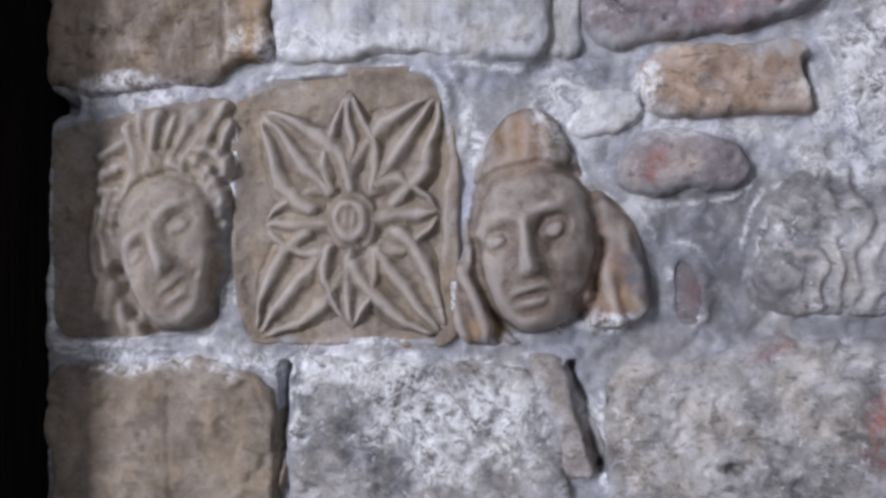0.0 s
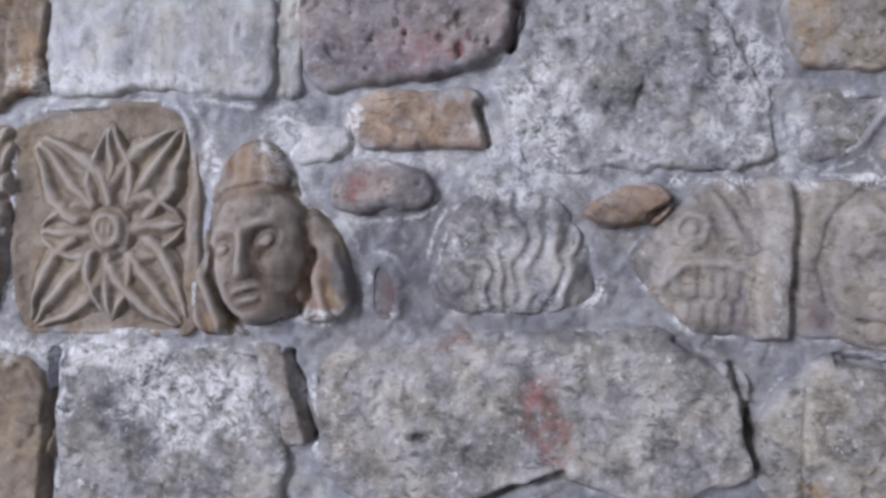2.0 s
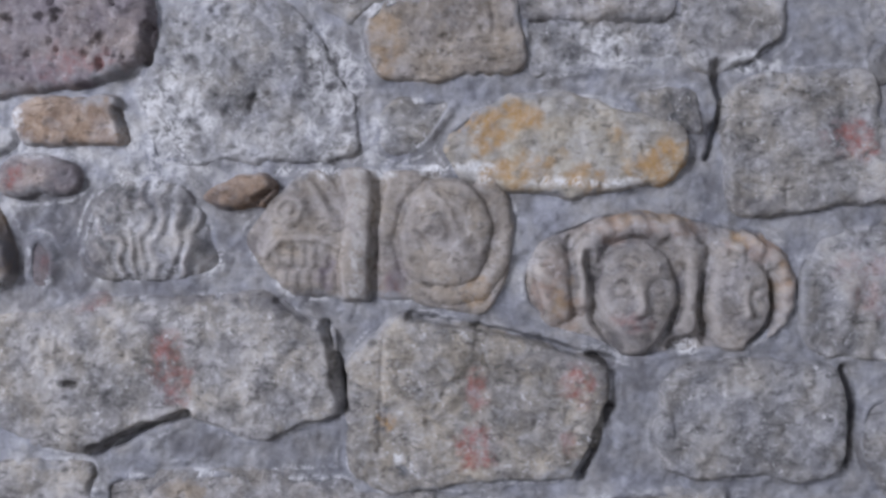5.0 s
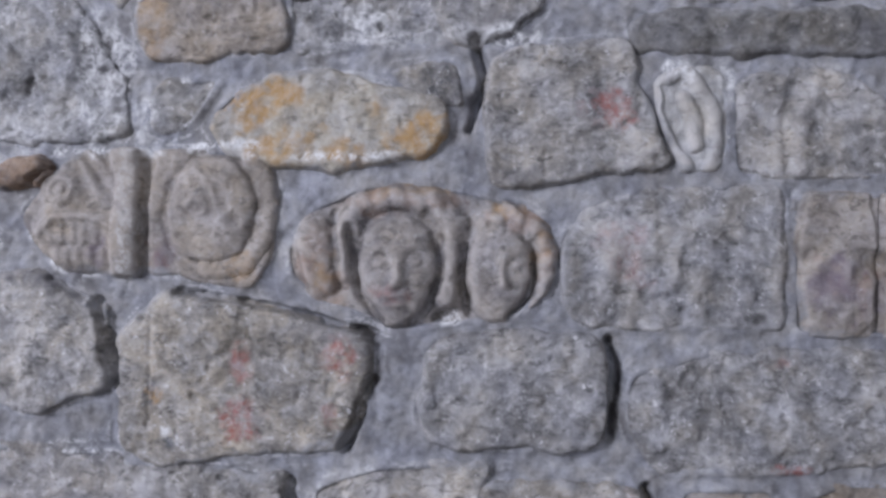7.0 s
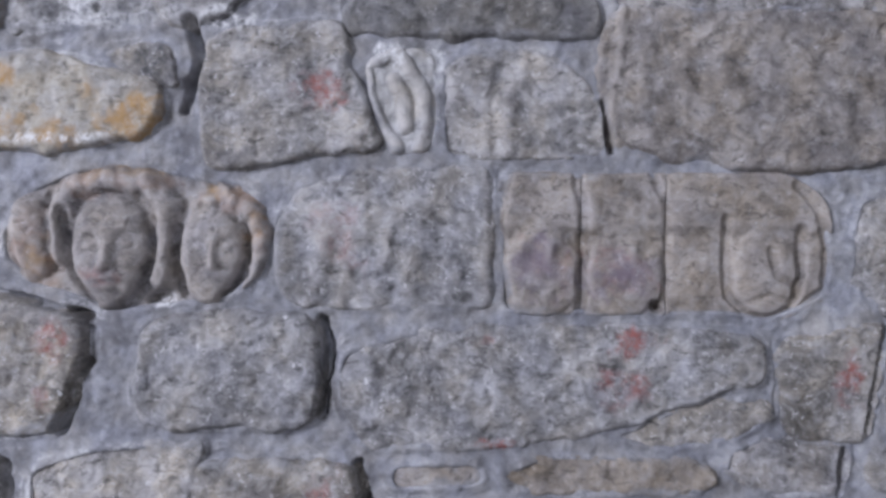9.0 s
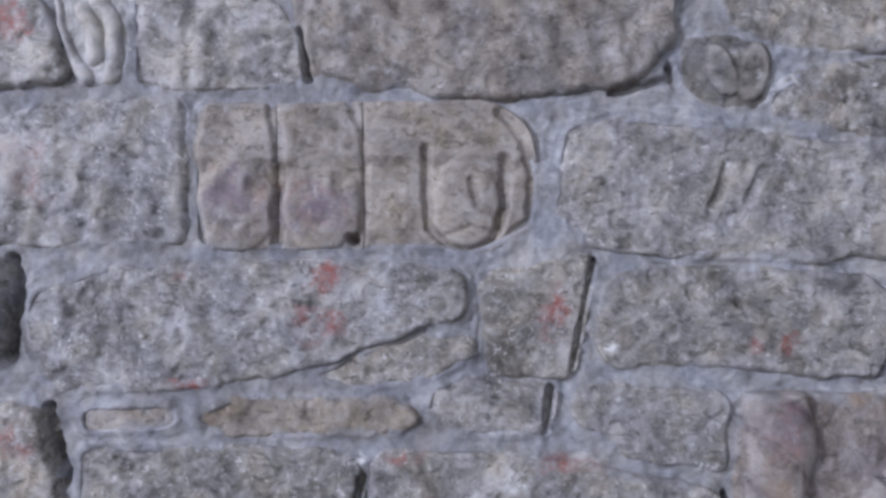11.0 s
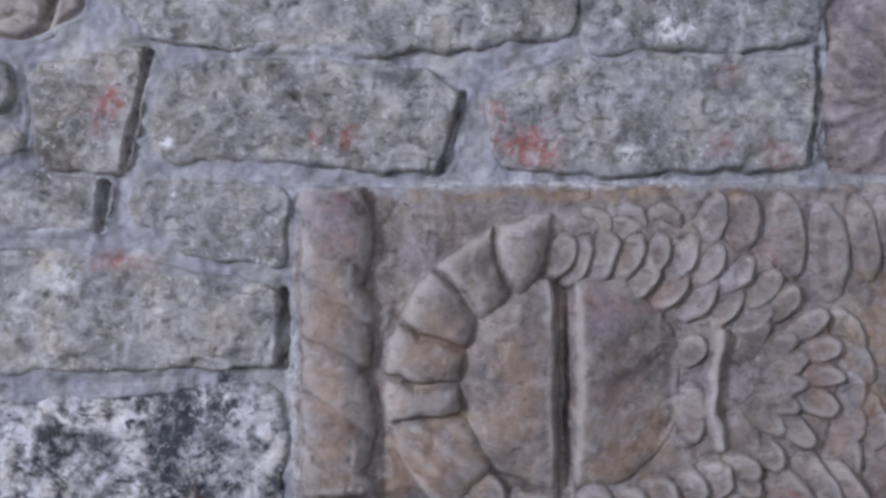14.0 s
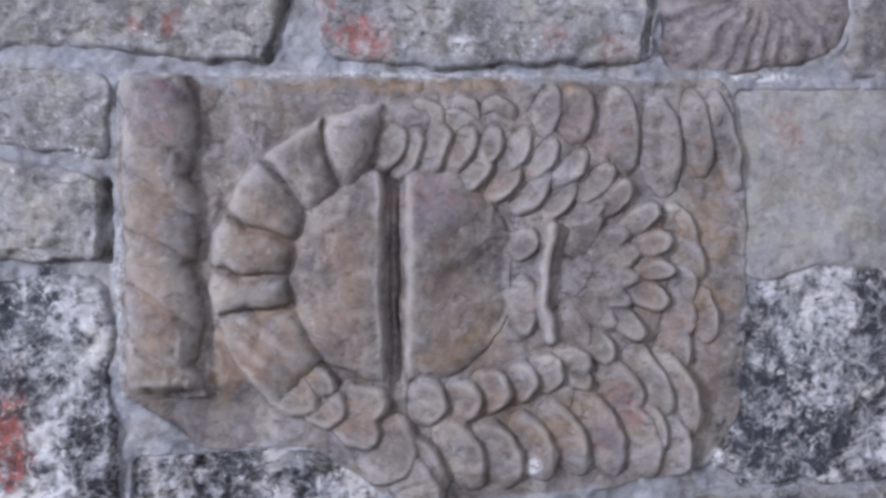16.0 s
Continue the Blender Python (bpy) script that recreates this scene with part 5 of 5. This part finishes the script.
relief("carved_bust_stone", [(2.368, 0.02), (2.943, 0.02), (2.998, -0.028), (3.02, -0.137), (3.009, -0.214), (2.94, -0.245), (2.887, -0.268), (2.823, -0.251), (2.368, -0.247)], BUFF, "buff stone carved with a row of worn busts", carve=busts, edge=0.008, erode=2,
       features=[bust_part("bust", 2.363, 2.525), bust_part("bust", 2.525, 2.69), bust_part("end_panel", 2.69, 3.04)])
relief("carved_scroll_stone", [(2.1, 0.244), (2.167, 0.276), (2.232, 0.267), (2.245, 0.155), (2.237, 0.074), (2.145, 0.063), (2.12, 0.155)], PALE, "pale stone carved with a worn scroll", carve=swirl, erode=4, features=[ridge("scroll_band", pts, 0.017, 0.01, 0.8) for pts in SCROLL])
relief("carved_arch_stone", [(2.251, 0.245), (2.357, 0.273), (2.48, 0.262), (2.53, 0.212), (2.569, 0.134), (2.575, 0.059), (2.255, 0.059)], GREY, "grey stone with a rounded shoulder and shallow carving", carve=arched)
relief("carved_knot_stone", [(3.297, 0.139), (3.382, 0.146), (3.468, 0.126), (3.456, 0.008), (3.342, 0.007), (3.29, 0.064)], DARK, "small grey stone carved with a worn knot", carve=knot, erode=4, features=[leaf("knot_loop", 3.365, 0.079, 0.028, 0.055, 25, 0.016), leaf("knot_loop", 3.423, 0.073, 0.032, 0.058, -15, 0.018)])
relief("carved_comb_stone", [(4.371, -0.17), (4.743, -0.159), (4.756, -0.435), (4.728, -0.479), (4.479, -0.515), (4.381, -0.51)], PURPLE, "brown stone carved with wavy combed ridges", carve=comb)
relief("carved_comb_stone", [(4.761, -0.158), (5.091, -0.148), (5.105, -0.51), (4.754, -0.513)], HEADS, "buff stone with faint flutes beside the combed one", carve=fluted)
relief("medallion_stone", [(3.387, -0.535), (3.877, -0.527), (4.511, -0.53), (4.541, -0.728), (4.555, -0.914), (4.536, -1.181), (4.478, -1.272), (4.252, -1.312), (3.976, -1.338), (3.869, -1.317), (3.722, -1.204), (3.506, -1.201), (3.373, -1.102)], PANEL,
       "large reddish sandstone slab carved with a wreathed medallion", carve=medallion, features=medallion_parts(), edge=0.008, erode=2)

# ---- mortar between the stones ----
def mortar():
    step = 0.004
    x, z = np.meshgrid(np.arange(END_X, 5.2, step), np.arange(-1.75, 0.85, step))
    over = np.full(x.shape, -1.0)
    for poly in OUTLINES:
        p = rounded(poly)
        (x0, z0), (x1, z1) = p.min(0) - 0.06, p.max(0) + 0.06
        i0, i1 = np.searchsorted(x[0], (x0, x1))
        j0, j1 = np.searchsorted(z[:, 0], (z0, z1))
        if i1 > i0 and j1 > j0:
            over[j0:j1, i0:i1] = np.maximum(over[j0:j1, i0:i1], inside(p, x[j0:j1, i0:i1], z[j0:j1, i0:i1]))
    lumps = fbm(x, z, 0.09, 900, 4, 0.55)
    h = -0.004 + 0.006 * lumps + 0.0025 * fbm(x, z, 0.02, 910, 3, 0.6)
    h = h + 0.006 * smooth(over, -0.02, 0.0) * smooth(fbm(x, z, 0.14, 920, 3), -0.3, 0.5)
    # trowel ridges that follow the stones
    ridges = np.sin(over / 0.0034 + 3.5 * fbm(x, z, 0.16, 921, 3))
    near = smooth(over, -0.045, -0.015) * smooth(fbm(x, z, 0.12, 922, 3), 0.0, 0.5)
    h = h + 0.001 * ridges * near
    h = h - 0.035 * smooth(over, 0.004, 0.013) - gap_field(x, z)
    left = smooth(x, 2.4, 0.6)
    rim = smooth(over, -0.014, -0.002) * smooth(fbm(x, z, 0.1, 930, 3) + 0.35 * smooth(x, 2.2, 0.8), -0.1, 0.4) * smooth(fbm(x, z, 0.035, 931, 3, 0.6), -0.25, 0.45)
    rim = np.maximum(rim, smooth(ridges, 0.35, 0.95) * near * 0.8)
    attrs = {"lime": np.maximum(stain_field("lime", x, z), rim * (0.3 + 0.7 * left)), "red": stain_field("red", x, z) * 0.6, "soot": stain_field("soot", x, z),
             "ochre": np.zeros(x.shape), "wear": np.zeros(x.shape), "smear": np.zeros(x.shape),
             "grime": np.maximum(stain_field("grime", x, z), 0.45 * smooth(x + 0.25 * fbm(x, z, 0.5, 940, 3), 0.45, 0.9) * smooth(x + 0.3 * fbm(x, z, 0.5, 941, 3), 3.2, 2.4))}
    ob = sheet("mortar", x, z, h, over < 0.016, MORTAR, attrs, wall)
    return tagged(ob, "rough grey lime mortar", kind="stuff")


mortar()
